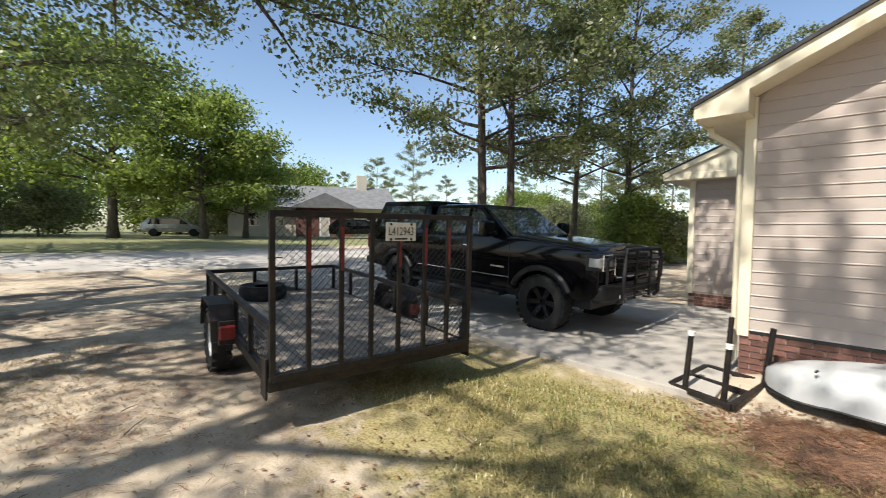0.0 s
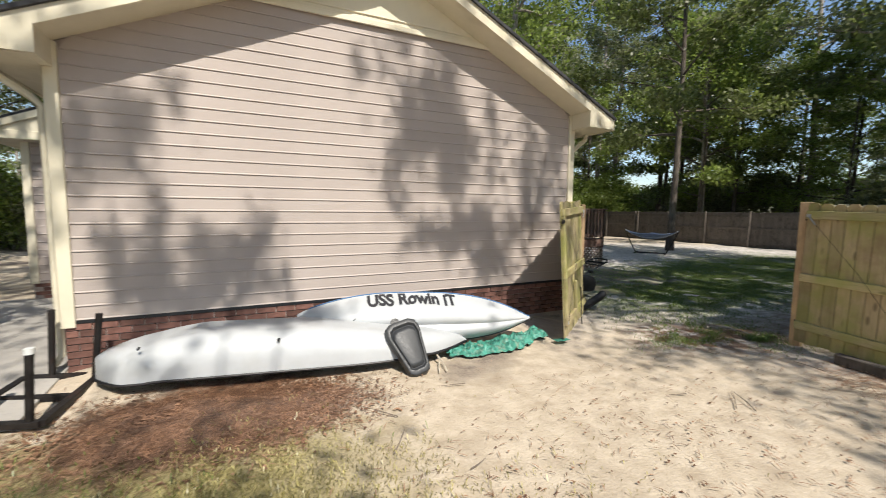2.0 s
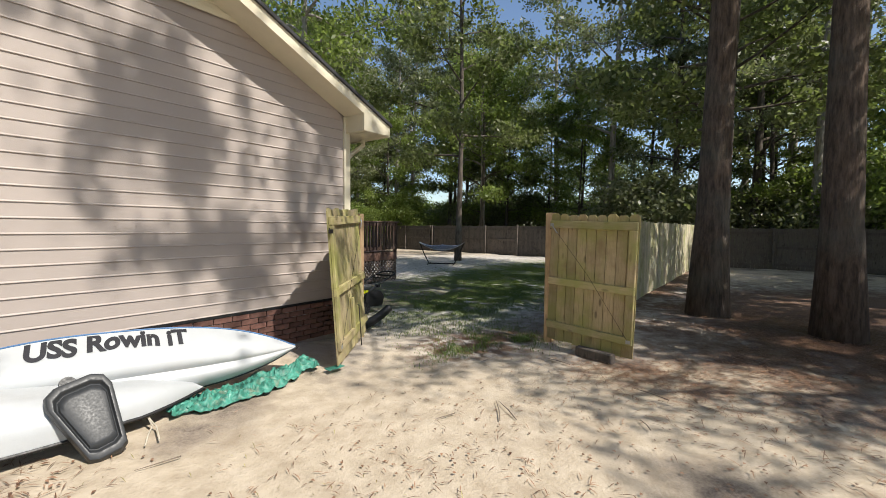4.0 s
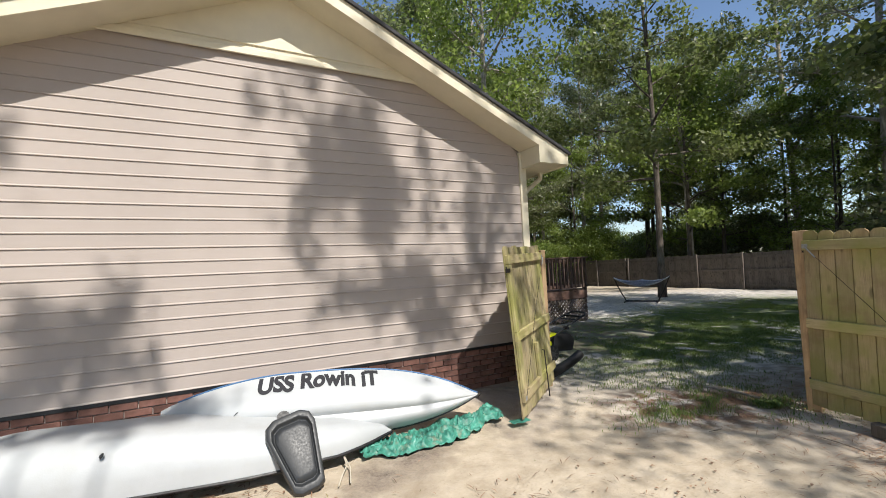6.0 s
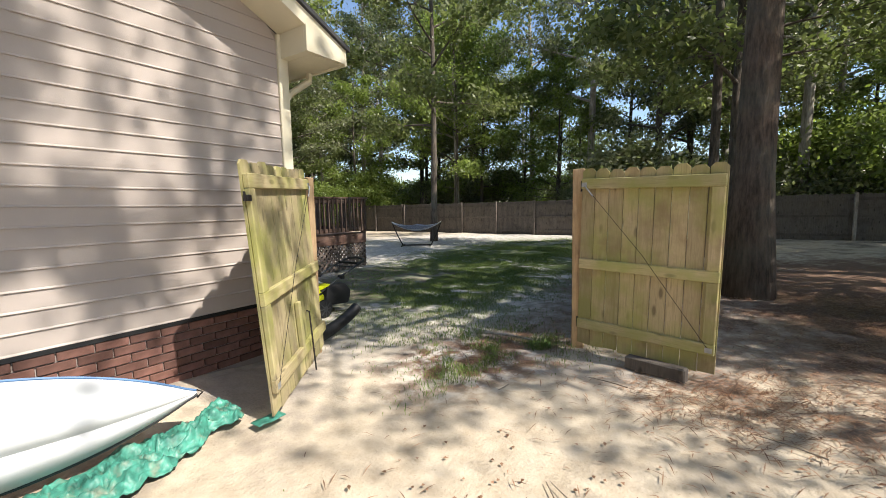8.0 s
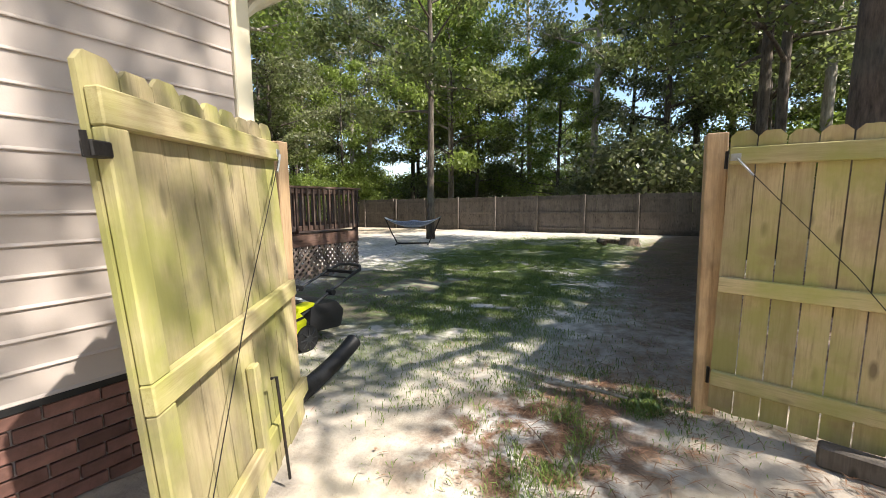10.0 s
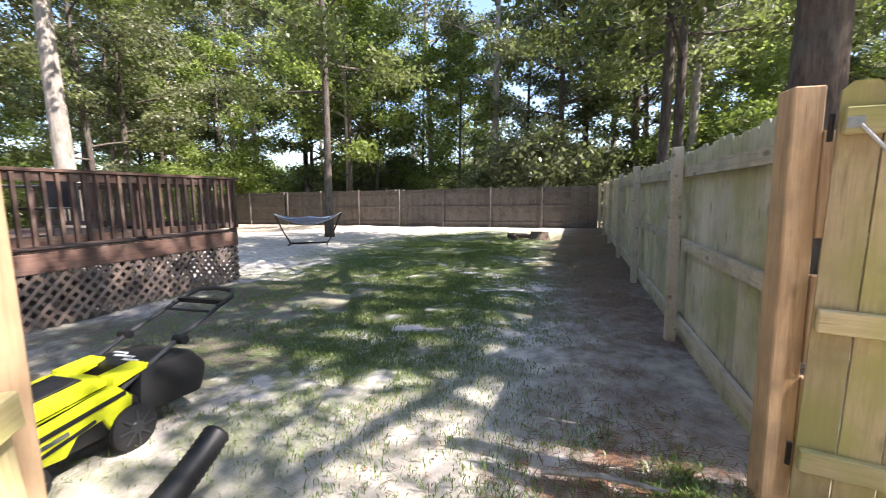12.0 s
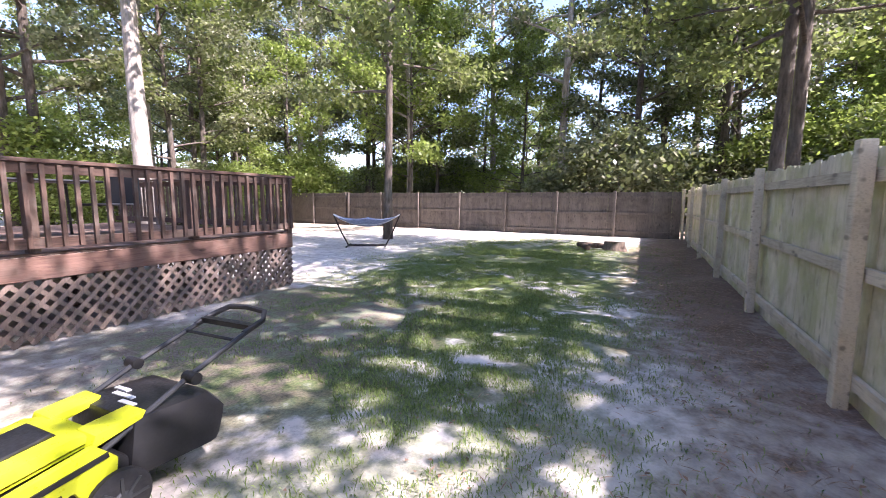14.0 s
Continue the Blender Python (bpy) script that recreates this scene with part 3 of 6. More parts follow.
def truck(m):
    t = thing("pickup_truck", m, "glossy black crew-cab pickup truck with bed cap, parked", "truck")
    hw = 0.99

    def arch(cx, r, n=10):
        return [(cx + r * math.cos(a), 0.42 + r * math.sin(a)) for a in (math.pi * (1 - k / n) for k in range(n + 1))][::-1]
    low = 0.56
    fa = [(x, max(z, low)) for x, z in arch(0, 0.54)]
    ra = [(x, max(z, low)) for x, z in arch(-3.645, 0.54)]
    prof = [(0.86, 0.62), (0.93, 0.72), (0.93, 1.02), (0.88, 1.24), (0.80, 1.30), (-0.72, 1.42), (-4.75, 1.34), (-4.82, 1.2), (-4.82, 0.66), (-4.70, 0.6)]
    poly = prof + ra[::-1] + fa[::-1]
    part("body", G().prism(poly, -hw, hw), M_BLACKPAINT, t, smooth=True, bevel=0.035)
    part("underbody", G().box(-4.6, 0.7, -0.75, 0.75, 0.42, 0.72), M_BLACKPLASTIC, t)
    # hood bulge
    ys = np.linspace(-0.93, 0.93, 15)
    rows = [[(x, y, 1.298 + (0.82 - x) * 0.075 + 0.055 * (1 - (y / 0.95) ** 4) * smooth01(-0.6, 0.4, 0.85 - x)) for y in ys] for x in np.linspace(0.80, -0.75, 10)]
    rows.insert(0, [(0.845, y * 0.99, 1.26) for y in ys])
    rows = [[(r[0][0], -0.965, r[0][2] - 0.09)] + r + [(r[-1][0], 0.965, r[-1][2] - 0.09)] for r in rows]
    g = G().grid(rows)
    part("hood", g, M_BLACKPAINT, t, smooth="all")

    def frustum(x0, x1, x0t, x1t, z0, z1, w0, w1, nm, mat, label=""):
        p = [(x, y, z0) for x in (x0, x1) for y in (-w0, w0)] + [(x, y, z1) for x in (x0t, x1t) for y in (-w1, w1)]
        g = G().add(p, [(0, 1, 3, 2), (4, 6, 7, 5), (0, 4, 5, 1), (2, 3, 7, 6), (0, 2, 6, 4), (1, 5, 7, 3)])
        return part(nm, g, mat, t, label, smooth=True, bevel=0.05)
    cab = frustum(-2.72, -0.62, -2.62, -1.42, 1.36, 1.95, 0.95, 0.76, "cab", M_BLACKPAINT)
    cap = frustum(-4.78, -2.74, -4.45, -2.74, 1.33, 2.03, 0.95, 0.78, "bed_cap", M_BLACKPAINT, "black fibreglass bed cap")

    def pane(a, b, c, d, nm, mat, par, label=""):
        a, b, c, d = (Vector(q) for q in (a, b, c, d))
        nrm = (b - a).cross(d - a).normalized() * 0.006
        ob = part(nm, G().add([q + nrm for q in (a, b, c, d)] + [q - nrm for q in (a, b, c, d)], [(0, 1, 2, 3), (7, 6, 5, 4), (0, 4, 5, 1), (1, 5, 6, 2), (2, 6, 7, 3), (3, 7, 4, 0)]), mat, par, label)
        return ob
    for s in (-1, 1):
        def wy(z, top=1.95, w0=0.95, w1=0.76):
            return s * (w0 + (w1 - w0) * (z - 1.36) / (top - 1.36) + 0.008)
        pane((-1.62, wy(1.42), 1.42), (-0.92, wy(1.42), 1.42), (-1.43, wy(1.86), 1.86), (-1.62, wy(1.88), 1.88), "side_window", M_TINT, cab, "dark tinted window")
        pane((-2.56, wy(1.42), 1.42), (-1.70, wy(1.42), 1.42), (-1.70, wy(1.88), 1.88), (-2.5, wy(1.88), 1.88), "side_window", M_TINT, cab)
        pane((-4.45, wy(1.46, 2.03, 0.95, 0.78), 1.46), (-2.95, wy(1.46, 2.03, 0.95, 0.78), 1.46), (-2.95, wy(1.92, 2.03, 0.95, 0.78), 1.92), (-4.3, wy(1.92, 2.03, 0.95, 0.78), 1.92), "side_window", M_WSHIELD, cap)
        # wheel arch flares
        for cx in (0, -3.645):
            g = G()
            pts = [(cx + 0.55 * math.cos(a), s * (hw + 0.03), 0.42 + 0.55 * math.sin(a)) for a in (math.pi * k / 14 for k in range(15))]
            pts = [p for p in pts if p[2] > 0.55]
            g.tube(pts, 0.05, 6)
            part("wheel_arch_flare", g, M_BLACKPLASTIC, t, smooth=True)
        part("running_board", G().box(-3.0, -0.72, min(s * 0.86, s * 1.1), max(s * 0.86, s * 1.1), 0.44, 0.50, b=0.015), M_BLACKPLASTIC, t, "black step with chrome edge")
        part("side_trim", G().box(-2.95, -0.62, min(s * hw, s * (hw + 0.012)), max(s * hw, s * (hw + 0.012)), 0.745, 0.765, b=0.004), M_CHROME, t)
        for x in (-1.55, -2.55):
            part("door_handle", G().box(x - 0.12, x + 0.1, min(s * hw, s * (hw + 0.04)), max(s * hw, s * (hw + 0.04)), 1.20, 1.235, b=0.01), M_CHROME if x > -2 else M_BLACKPAINT, t)
        for x in (-0.62, -1.66, -2.66):
            part("door_seam", G().box(x - 0.004, x + 0.004, min(s * hw, s * (hw + 0.002)), max(s * hw, s * (hw + 0.002)), 0.62, 1.34), M_BLACKPLASTIC, t)
        part("badge", G().box(-1.0, -0.72, min(s * hw, s * (hw + 0.008)), max(s * hw, s * (hw + 0.008)), 0.895, 0.925, b=0.003), M_CHROME, t)
        g = G().box(-1.05, -0.90, min(s * 1.02, s * 1.30), max(s * 1.02, s * 1.30), 1.40, 1.66, b=0.03)
        mir = part("wing_mirror", g, M_BLACKPAINT, t, smooth=True)
        part("mirror_arm", G().box(-1.02, -0.93, min(s * 0.93, s * 1.05), max(s * 0.93, s * 1.05), 1.42, 1.48), M_BLACKPLASTIC, mir)
        part("mirror_glass", G().box(-1.056, -1.048, min(s * 1.05, s * 1.27), max(s * 1.05, s * 1.27), 1.50, 1.63), M_CHROME, mir)
        # headlamps
        hl = part("headlight", G().box(0.72, 0.945, min(s * 0.58, s * 1.0), max(s * 0.58, s * 1.0), 1.0, 1.245, b=0.02), M_BLACKPLASTIC, t, smooth=True)
        part("lens", G().box(0.76, 0.962, min(s * 0.64, s * 1.006), max(s * 0.64, s * 1.006), 1.045, 1.205, b=0.025), M_LAMP, hl, "clear headlamp lens")
        part("chrome_ring", G().tube([(0.955, s * y, z) for y, z in ((0.62, 1.025), (0.95, 1.025), (0.95, 1.225), (0.62, 1.225), (0.62, 1.025))], 0.017, 6), M_CHROME, hl)
        part("side_marker", G().box(0.76, 0.80, min(s * hw, s * (hw + 0.006)), max(s * hw, s * (hw + 0.006)), 1.12, 1.16), M_AMBER, hl)
        part("fog_lamp", G().box(0.93, 0.985, min(s * 0.52, s * 0.86), max(s * 0.52, s * 0.86), 0.66, 0.75, b=0.012), M_CHROME, t)
        part("tow_hook", G().tube([(0.95, s * 0.42, 0.62), (1.06, s * 0.42, 0.61), (1.07, s * 0.42, 0.55), (0.96, s * 0.42, 0.54)], 0.018, 6), M_CHROME, t)
        wheel(t, 0, s * 0.86, 0.43, 0.29, s, 0.255)
        wheel(t, -3.645, s * 0.86, 0.43, 0.29, s, 0.255)
        part("tail_light", G().box(-4.86, -4.76, min(s * 0.80, s * 0.985), max(s * 0.80, s * 0.985), 0.95, 1.28, b=0.01), M_REDTAPE, t)
    part("windshield", G().add([(-0.66, -0.86, 1.41), (-0.66, 0.86, 1.41), (-1.40, 0.70, 1.91), (-1.40, -0.70, 1.91), (-0.645, -0.86, 1.42), (-0.645, 0.86, 1.42), (-1.385, 0.70, 1.92), (-1.385, -0.70, 1.92)], [(0, 1, 2, 3), (7, 6, 5, 4), (0, 4, 5, 1), (1, 5, 6, 2), (2, 6, 7, 3), (3, 7, 4, 0)]), M_WSHIELD, t, "sky-reflecting windshield")
    part("wiper", G().tube([(-0.62, -0.7, 1.425), (-0.68, 0.0, 1.46)], 0.01, 5), M_BLACKPLASTIC, t)
    part("wiper", G().tube([(-0.62, 0.1, 1.425), (-0.68, 0.7, 1.46)], 0.01, 5), M_BLACKPLASTIC, t)
    gr = part("grille", G().box(0.88, 0.945, -0.58, 0.58, 0.90, 1.24, b=0.02), M_BLACKPLASTIC, t)
    for z in (0.95, 1.02, 1.09, 1.16):
        part("grille_bar", G().box(0.94, 0.962, -0.55, 0.55, z - 0.012, z + 0.012, b=0.005), M_RIM, gr)
    part("chrome_surround", G().tube([(0.95, y, z) for y, z in ((-0.58, 1.24), (-0.58, 0.95), (-0.5, 0.9), (0.5, 0.9), (0.58, 0.95), (0.58, 1.24))], 0.014, 6), M_CHROME, gr)
    bp = part("front_bumper", G().box(0.78, 1.0, -0.98, 0.98, 0.56, 0.82, b=0.05), M_BLACKPLASTIC, t, smooth=True)
    part("chrome_corner", G().box(0.93, 1.012, -0.50, 0.50, 0.60, 0.66, b=0.01), M_CHROME, bp)
    part("rear_bumper", G().box(-4.98, -4.80, -0.95, 0.95, 0.58, 0.76, b=0.03), M_BLACKPLASTIC, t, smooth=True)
    gd = part("brush_guard", G().tube([(1.04, -0.62, 0.56), (1.10, -0.62, 0.62), (1.12, -0.62, 1.22), (1.10, -0.56, 1.31), (1.10, 0.56, 1.31), (1.12, 0.62, 1.22), (1.10, 0.62, 0.62), (1.04, 0.62, 0.56)], 0.03, 8), M_BLACKPLASTIC, t, "black tube brush guard", smooth=True)
    for z in (0.78, 0.98, 1.14):
        part("guard_bar", G().tube([(1.11, -0.6, z), (1.11, 0.6, z)], 0.018, 6), M_BLACKPLASTIC, gd)
    for y in (-0.25, 0.25):
        part("guard_bar", G().tube([(1.11, y, 0.6), (1.11, y, 1.3)], 0.022, 6), M_BLACKPLASTIC, gd)
    for s in (-1, 1):
        part("guard_loop", G().tube([(1.1, s * 0.62, 1.22), (1.06, s * 0.86, 1.24), (1.02, s * 0.94, 1.16), (1.02, s * 0.94, 0.84), (1.08, s * 0.64, 0.8)], 0.022, 7), M_BLACKPLASTIC, gd, smooth=True)
    part("antenna", G().tube([(-2.3, 0, 1.95), (-2.36, 0, 2.02)], [0.03, 0.008], 6), M_BLACKPLASTIC, t)
    return t


truck(pose(-2.48, 0.98, gh(-2.48, 0) + 0.05, 0, 1.72, -3))


# ---- utility trailer ----
def diamond_mesh(g, o, u, v, lu, lv, cu=0.062, cv=0.031, w=0.0042):
    """Expanded metal: zigzag strands over the panel that starts at o and runs lu along u, lv along v."""
    o, u, v = Vector(o), Vector(u), Vector(v)
    nrm = u.cross(v).normalized() * w * 0.5
    nu, nv = int(lu / (cu / 2)), int(lv / cv)
    for j in range(nv):
        p = []
        for i in range(nu + 1):
            q = o + u * (i * lu / nu) + v * ((j + 0.5 + (0.5 if (i + j) % 2 else -0.5)) * lv / nv)
            p += [q - v * w * 0.5 + nrm, q + v * w * 0.5 - nrm]
        g.add(p, [(2 * i, 2 * i + 1, 2 * i + 3, 2 * i + 2) for i in range(nu)])


def trailer(m):
    t = thing("utility_trailer", m, "black steel utility trailer with raised mesh ramp gate", "trailer")
    L, W = 3.66, 0.965
    fr = part("frame", G().beam((0, -W, 0.40), (-L, -W, 0.40), 0.06, 0.09).beam((0, W, 0.40), (-L, W, 0.40), 0.06, 0.09).beam((0.0, -W - 0.03, 0.39), (0.0, W + 0.03, 0.39), 0.08, 0.12).beam((-L, -W, 0.4), (-L, W, 0.4), 0.06, 0.09), M_STEEL, t, bevel=0.006)
    for k in range(1, 6):
        part("crossmember", G().beam((-L * k / 6, -W, 0.385), (-L * k / 6, W, 0.385), 0.05, 0.06), M_STEEL, fr)
    for k in range(12):
        y = -W + 0.04 + (k + 0.5) * (2 * W - 0.08) / 12
        part("deck_board", G().box(-L + 0.03, -0.04, y - 0.073, y + 0.073, 0.42, 0.455, b=0.005), M_BOARD, t)
    zt = 0.83
    rails = ((0, -W, -L, -W), (0, W, -L, W), (-L, -W, -L, W))
    for x0, y0, x1, y1 in rails:
        part("top_rail", G().beam((x0, y0, zt), (x1, y1, zt), 0.05, 0.05), M_STEEL, t, bevel=0.006)
        n = 5 if y0 == y1 else 3
        for k in range(n + 1):
            f = k / n
            part("rail_post", G().beam((x0 + (x1 - x0) * f, y0 + (y1 - y0) * f, 0.42), (x0 + (x1 - x0) * f, y0 + (y1 - y0) * f, zt), 0.045, 0.045, up=(1, 0, 0)), M_STEEL, t)
        g = G()
        d = Vector((x1 - x0, y1 - y0, 0))
        diamond_mesh(g, (x0, y0, 0.46), d.normalized(), (0, 0, 1), d.length, zt - 0.49)
        part("side_mesh", g.mesh("side_mesh", M_MESHSTEEL, fix=False), M_MESHSTEEL, t, "expanded metal side")
    part("tongue", G().beam((-L, -0.5, 0.4), (-L - 1.15, 0, 0.4), 0.06, 0.09).beam((-L, 0.5, 0.4), (-L - 1.15, 0, 0.4), 0.06, 0.09).box(-L - 1.35, -L - 1.05, -0.05, 0.05, 0.37, 0.46), M_STEEL, t)
    part("jack", G().tube([(-L - 0.75, 0.1, 0.12), (-L - 0.75, 0.1, 0.95)], 0.032, 8).beam((-L - 0.75, 0.05, 0.93), (-L - 0.75, 0.3, 0.93), 0.02, 0.02).lathe([(0.02, -0.03), (0.1, -0.03), (0.1, 0.03), (0.02, 0.03)], 14, pose(-L - 0.75, 0.1, 0.10, 0, 0, 90)), M_STEEL, t, smooth=True)
    part("axle", G().tube([(-1.72, -W - 0.1, 0.33), (-1.72, W + 0.1, 0.33)], 0.035, 8), M_STEEL, t)
    for s in (-1, 1):
        wheel(t, -1.72, s * (W + 0.14), 0.335, 0.19, s, 0.18, 20, "trailer_wheel")
        y0, y1 = sorted((s * (W + 0.03), s * (W + 0.26)))
        pts = [(-1.72 + 0.43 * c, z) for c, z in ((1.0, 0.42), (0.93, 0.62), (0.62, 0.76), (-0.62, 0.76), (-0.93, 0.62), (-1.0, 0.42))]
        g = G()
        for (xa, za), (xb, zb) in zip(pts, pts[1:]):
            g.add([(xa, y0, za), (xa, y1, za), (xb, y1, zb), (xb, y0, zb), (xa, y0, za + 0.006), (xa, y1, za + 0.006), (xb, y1, zb + 0.006), (xb, y0, zb + 0.006)], [(0, 1, 2, 3), (7, 6, 5, 4), (0, 4, 5, 1), (1, 5, 6, 2), (2, 6, 7, 3), (3, 7, 4, 0)])
        part("fender", g, M_STEEL, t, "dull steel fender", smooth=True)
        a, b = sorted((s * (W + 0.05), s * (W + 0.20)))
        br = part("light_bracket", G().box(-1.24, -1.2, a, b, 0.40, 0.64, b=0.006), M_STEEL, t)
        part("tail_light", G().box(-1.2, -1.15, a, b, 0.46, 0.60, b=0.015), M_REDTAPE, br, "red tail light")
        part("rear_bracket", G().box(-0.13, 0.03, min(s * (W + 0.032), s * (W + 0.05)), max(s * (W + 0.032), s * (W + 0.05)), 0.27, 0.60, b=0.004), M_STEEL, t)
    # ramp gate, standing up
    H = 1.28
    gate = part("ramp_gate", G().beam((0.04, -W, 0.44), (0.04, W, 0.44), 0.05, 0.06), M_STEEL, t, "rusty steel ramp gate", bevel=0.006)
    part("frame_bar", G().beam((0.04, -W, 0.44 + H), (0.04, W, 0.44 + H), 0.05, 0.05), M_STEEL, gate, bevel=0.006)
    for y in (-W, W):
        part("frame_bar", G().beam((0.04, y, 0.42), (0.04, y, 0.46 + H), 0.045, 0.045, up=(0, 1, 0)), M_STEEL, gate, bevel=0.006)
    for k in range(1, 7):
        y = -W + 2 * W * k / 7
        bar = part("gate_bar", G().beam((0.05, y, 0.45), (0.05, y, 0.43 + H), 0.035, 0.035, up=(0, 1, 0)), M_STEEL, gate)
        if k in (1, 2, 4, 5, 6):
            part("reflector_strip", G().box(0.069, 0.073, y - 0.012, y + 0.012, 0.44 + H - 0.46, 0.44 + H - 0.1), M_REDTAPE, bar, "faded red reflector strip")
    g = G()
    diamond_mesh(g, (0.03, -W, 0.46), (0, 1, 0), (0, 0, 1), 2 * W, H - 0.02)
    part("gate_mesh", g.mesh("gate_mesh", M_MESHSTEEL, fix=False), M_MESHSTEEL, gate, "expanded metal mesh")
    pl = part("licence_plate", G().box(0.075, 0.079, -0.02, 0.29, 0.46 + H - 0.24, 0.46 + H - 0.075, b=0.001), M_PLATE, gate, "worn cream licence plate")
    me = letters("L412943", 0.105, M_INK, 0.72)
    part("plate_number", me, M_INK, pl, m=Matrix.Translation((0.081, 0.135, 0.46 + H - 0.157)) @ Matrix.Rotation(radians(90), 4, 'Z') @ Matrix.Rotation(radians(90), 4, 'X'))
    part("plate_caption", G().box(0.079, 0.081, 0.07, 0.2, 0.46 + H - 0.228, 0.46 + H - 0.214), M_INK, pl)
    for y, z in ((0.03, 0.09), (0.24, 0.09), (0.03, 0.225), (0.24, 0.225)):
        part("bolt", G().lathe([(0.0, 0.006), (0.012, 0.005), (0.012, 0.0)], 8, Matrix.Translation((0.079, y, 0.46 + H - z))), M_STEEL, pl)
    g = G().lathe([(0.12, -0.08), (0.3, -0.1), (0.33, -0.05), (0.33, 0.05), (0.3, 0.1), (0.12, 0.08)], 28, Matrix.Translation((-3.2, -0.30, 0.56)) @ Matrix.Rotation(radians(90), 4, 'Y'))
    part("spare_tyre", g, M_RUBBER, t, "spare tyre lying on the deck", smooth=True)
    return t


trailer(pose(-2.19, -3.255, gh(-2.2, -3.2), 0, 1.72, -9.5))


# ---- pipe rack ----
def pipe_rack():
    t = thing("pipe_rack", pose(0, 0, 0.02), "dark steel pipe rack with four uprights and white caps", "rack")
    A, B, C, D = Vector((-0.43, -0.86, 0.03)), Vector((0.13, -1.05, 0.03)), Vector((0.29, -0.20, 0.06)), Vector((-0.29, -0.02, 0.06))
    for p, q in ((A, B), (B, C), (C, D), (D, A)):
        part("base_rail", G().beam(p, q, 0.06, 0.05), M_STEEL, t, bevel=0.006)
    part("base_rail", G().beam(A.lerp(D, 0.5), B.lerp(C, 0.5), 0.05, 0.05), M_STEEL, t, bevel=0.006)
    for p, h, lean, cap in ((A.lerp(B, 0.2) + Vector((0.02, 0.04, 0)), 0.58, 0.04, True), (A.lerp(B, 0.88), 0.55, 0.03, True), (C.lerp(B, 0.12), 0.60, 0.06, False), (D.lerp(C, 0.35), 0.62, 0.03, False)):
        up = part("upright", G().tube([p, p + Vector((lean, 0, h))], 0.027, 10), M_STEEL, t, smooth=True)
        if cap:
            part("cap", G().tube([p + Vector((lean, 0, h - 0.03)), p + Vector((lean, 0, h + 0.012))], 0.034, 10), M_WHITE, up, "white plastic cap", smooth=True)
    return t


pipe_rack()


# ---- two small boats, boat seat, tarp ----
def boat_front():
    t = thing("overturned_boat", pose(0, 0, 0), "white overturned boat hull lying along the brick base", "boat")
    P0, P1 = Vector((0.28, -0.30, 0.11)), Vector((3.80, -0.86, 0.05))
    n, k = 44, 18
    rows, rim = [], []
    ax = (P1 - P0).normalized()
    side = Vector((0, 0, 1)).cross(ax)
    for i in range(n + 1):
        f = i / n
        wd = 0.40 * (min(1, f / 0.09) ** 0.5 if f < 0.09 else 1) * (1 - max(0, (f - 0.55) / 0.45) ** 3.4)
        h = 0.375 * (0.38 + 0.62 * min(1, f / 0.24) ** 0.6) * (1 - 0.72 * max(0, (f - 0.45) / 0.55) ** 1.6)
        nose = math.sqrt(max(0.0, 1 - max(0, (f - 0.84) / 0.16) ** 2.4))
        h *= 0.12 + 0.88 * nose
        wd, c = max(wd, 0.012), P0.lerp(P1, f) + Vector((0, 0, 0.05 * max(0, (f - 0.6) / 0.4) ** 2))
        r = []
        for j in range(k + 1):
            a = math.pi * j / k
            e = 0.62
            y = wd * math.copysign(abs(math.cos(a)) ** e, math.cos(a))
            z = h * abs(math.sin(a)) ** e + 0.01 * math.cos(6 * a) * (1 if 0.15 < f < 0.85 else 0)
            r.append(c + side * y + Vector((0, 0, z + 0.03)))
        rows.append(r)
        rim.append((r[0], r[-1]))
    g = G().grid(rows)
    g.add(rows[0], [tuple(range(k + 1))])
    hull = part("hull", g, M_HULL, t, smooth=True)
    part("rim", G().tube([p for p, q in rim], 0.014, 6).tube([q for p, q in rim], 0.014, 6), M_BLACKPLASTIC, t, "dark rubber rim", smooth=True)
    for f in (0.13, 0.44):
        c = P0.lerp(P1, f) - side * 0.36
        part("drain_plug", G().lathe([(0.0, 0.008), (0.016, 0.007), (0.018, 0.0)], 12, Matrix.Translation(c + Vector((0, 0, 0.33))) @ Matrix.Rotation(radians(-90 - 60), 4, 'Z') @ Matrix.Rotation(radians(-40), 4, 'Y')), M_GREYSEAT, hull)
    return t


boat_front()

B0, B1 = Vector((2.02, -0.26, 0.40)), Vector((4.70, -0.88, 0.30))


def half_height(f):
    bulge = (1 - abs(2 * f - 0.86) ** 2.3) if f < 0.43 else (1 - ((f - 0.43) / 0.57) ** 3.1)
    return 0.27 * max(max(0.03, bulge), 0.28 if f < 0.08 else 0.02)


def hull2(f, a):
    """The leaning boat's skin: f along it, a round it from the lower edge (0) to the upper edge (1)."""
    bulge = (1 - abs(2 * f - 0.86) ** 2.3) if f < 0.43 else (1 - ((f - 0.43) / 0.57) ** 3.1)
    bulge = max(0.03, bulge) if f > 0 else 0.06
    up = 0.27 * max(bulge, 0.28 if f < 0.08 else 0.02)
    c = B0.lerp(B1, f) + Vector((0, 0, 0.03 * math.sin(math.pi * f)))
    ax = (B1 - B0).normalized()
    out = Vector((0, 0, 1)).cross(ax) * -1
    z = (a - 0.5) * 2 * up
    depth = 0.20 * bulge * (1 - abs(2 * a - 1) ** 2.4)
    depth -= 0.05 * bulge * math.exp(-((a - 0.40) / 0.07) ** 2)
    return c + Vector((0, 0, z)) + out * (depth - (a - 0.5) * 0.18 * bulge)


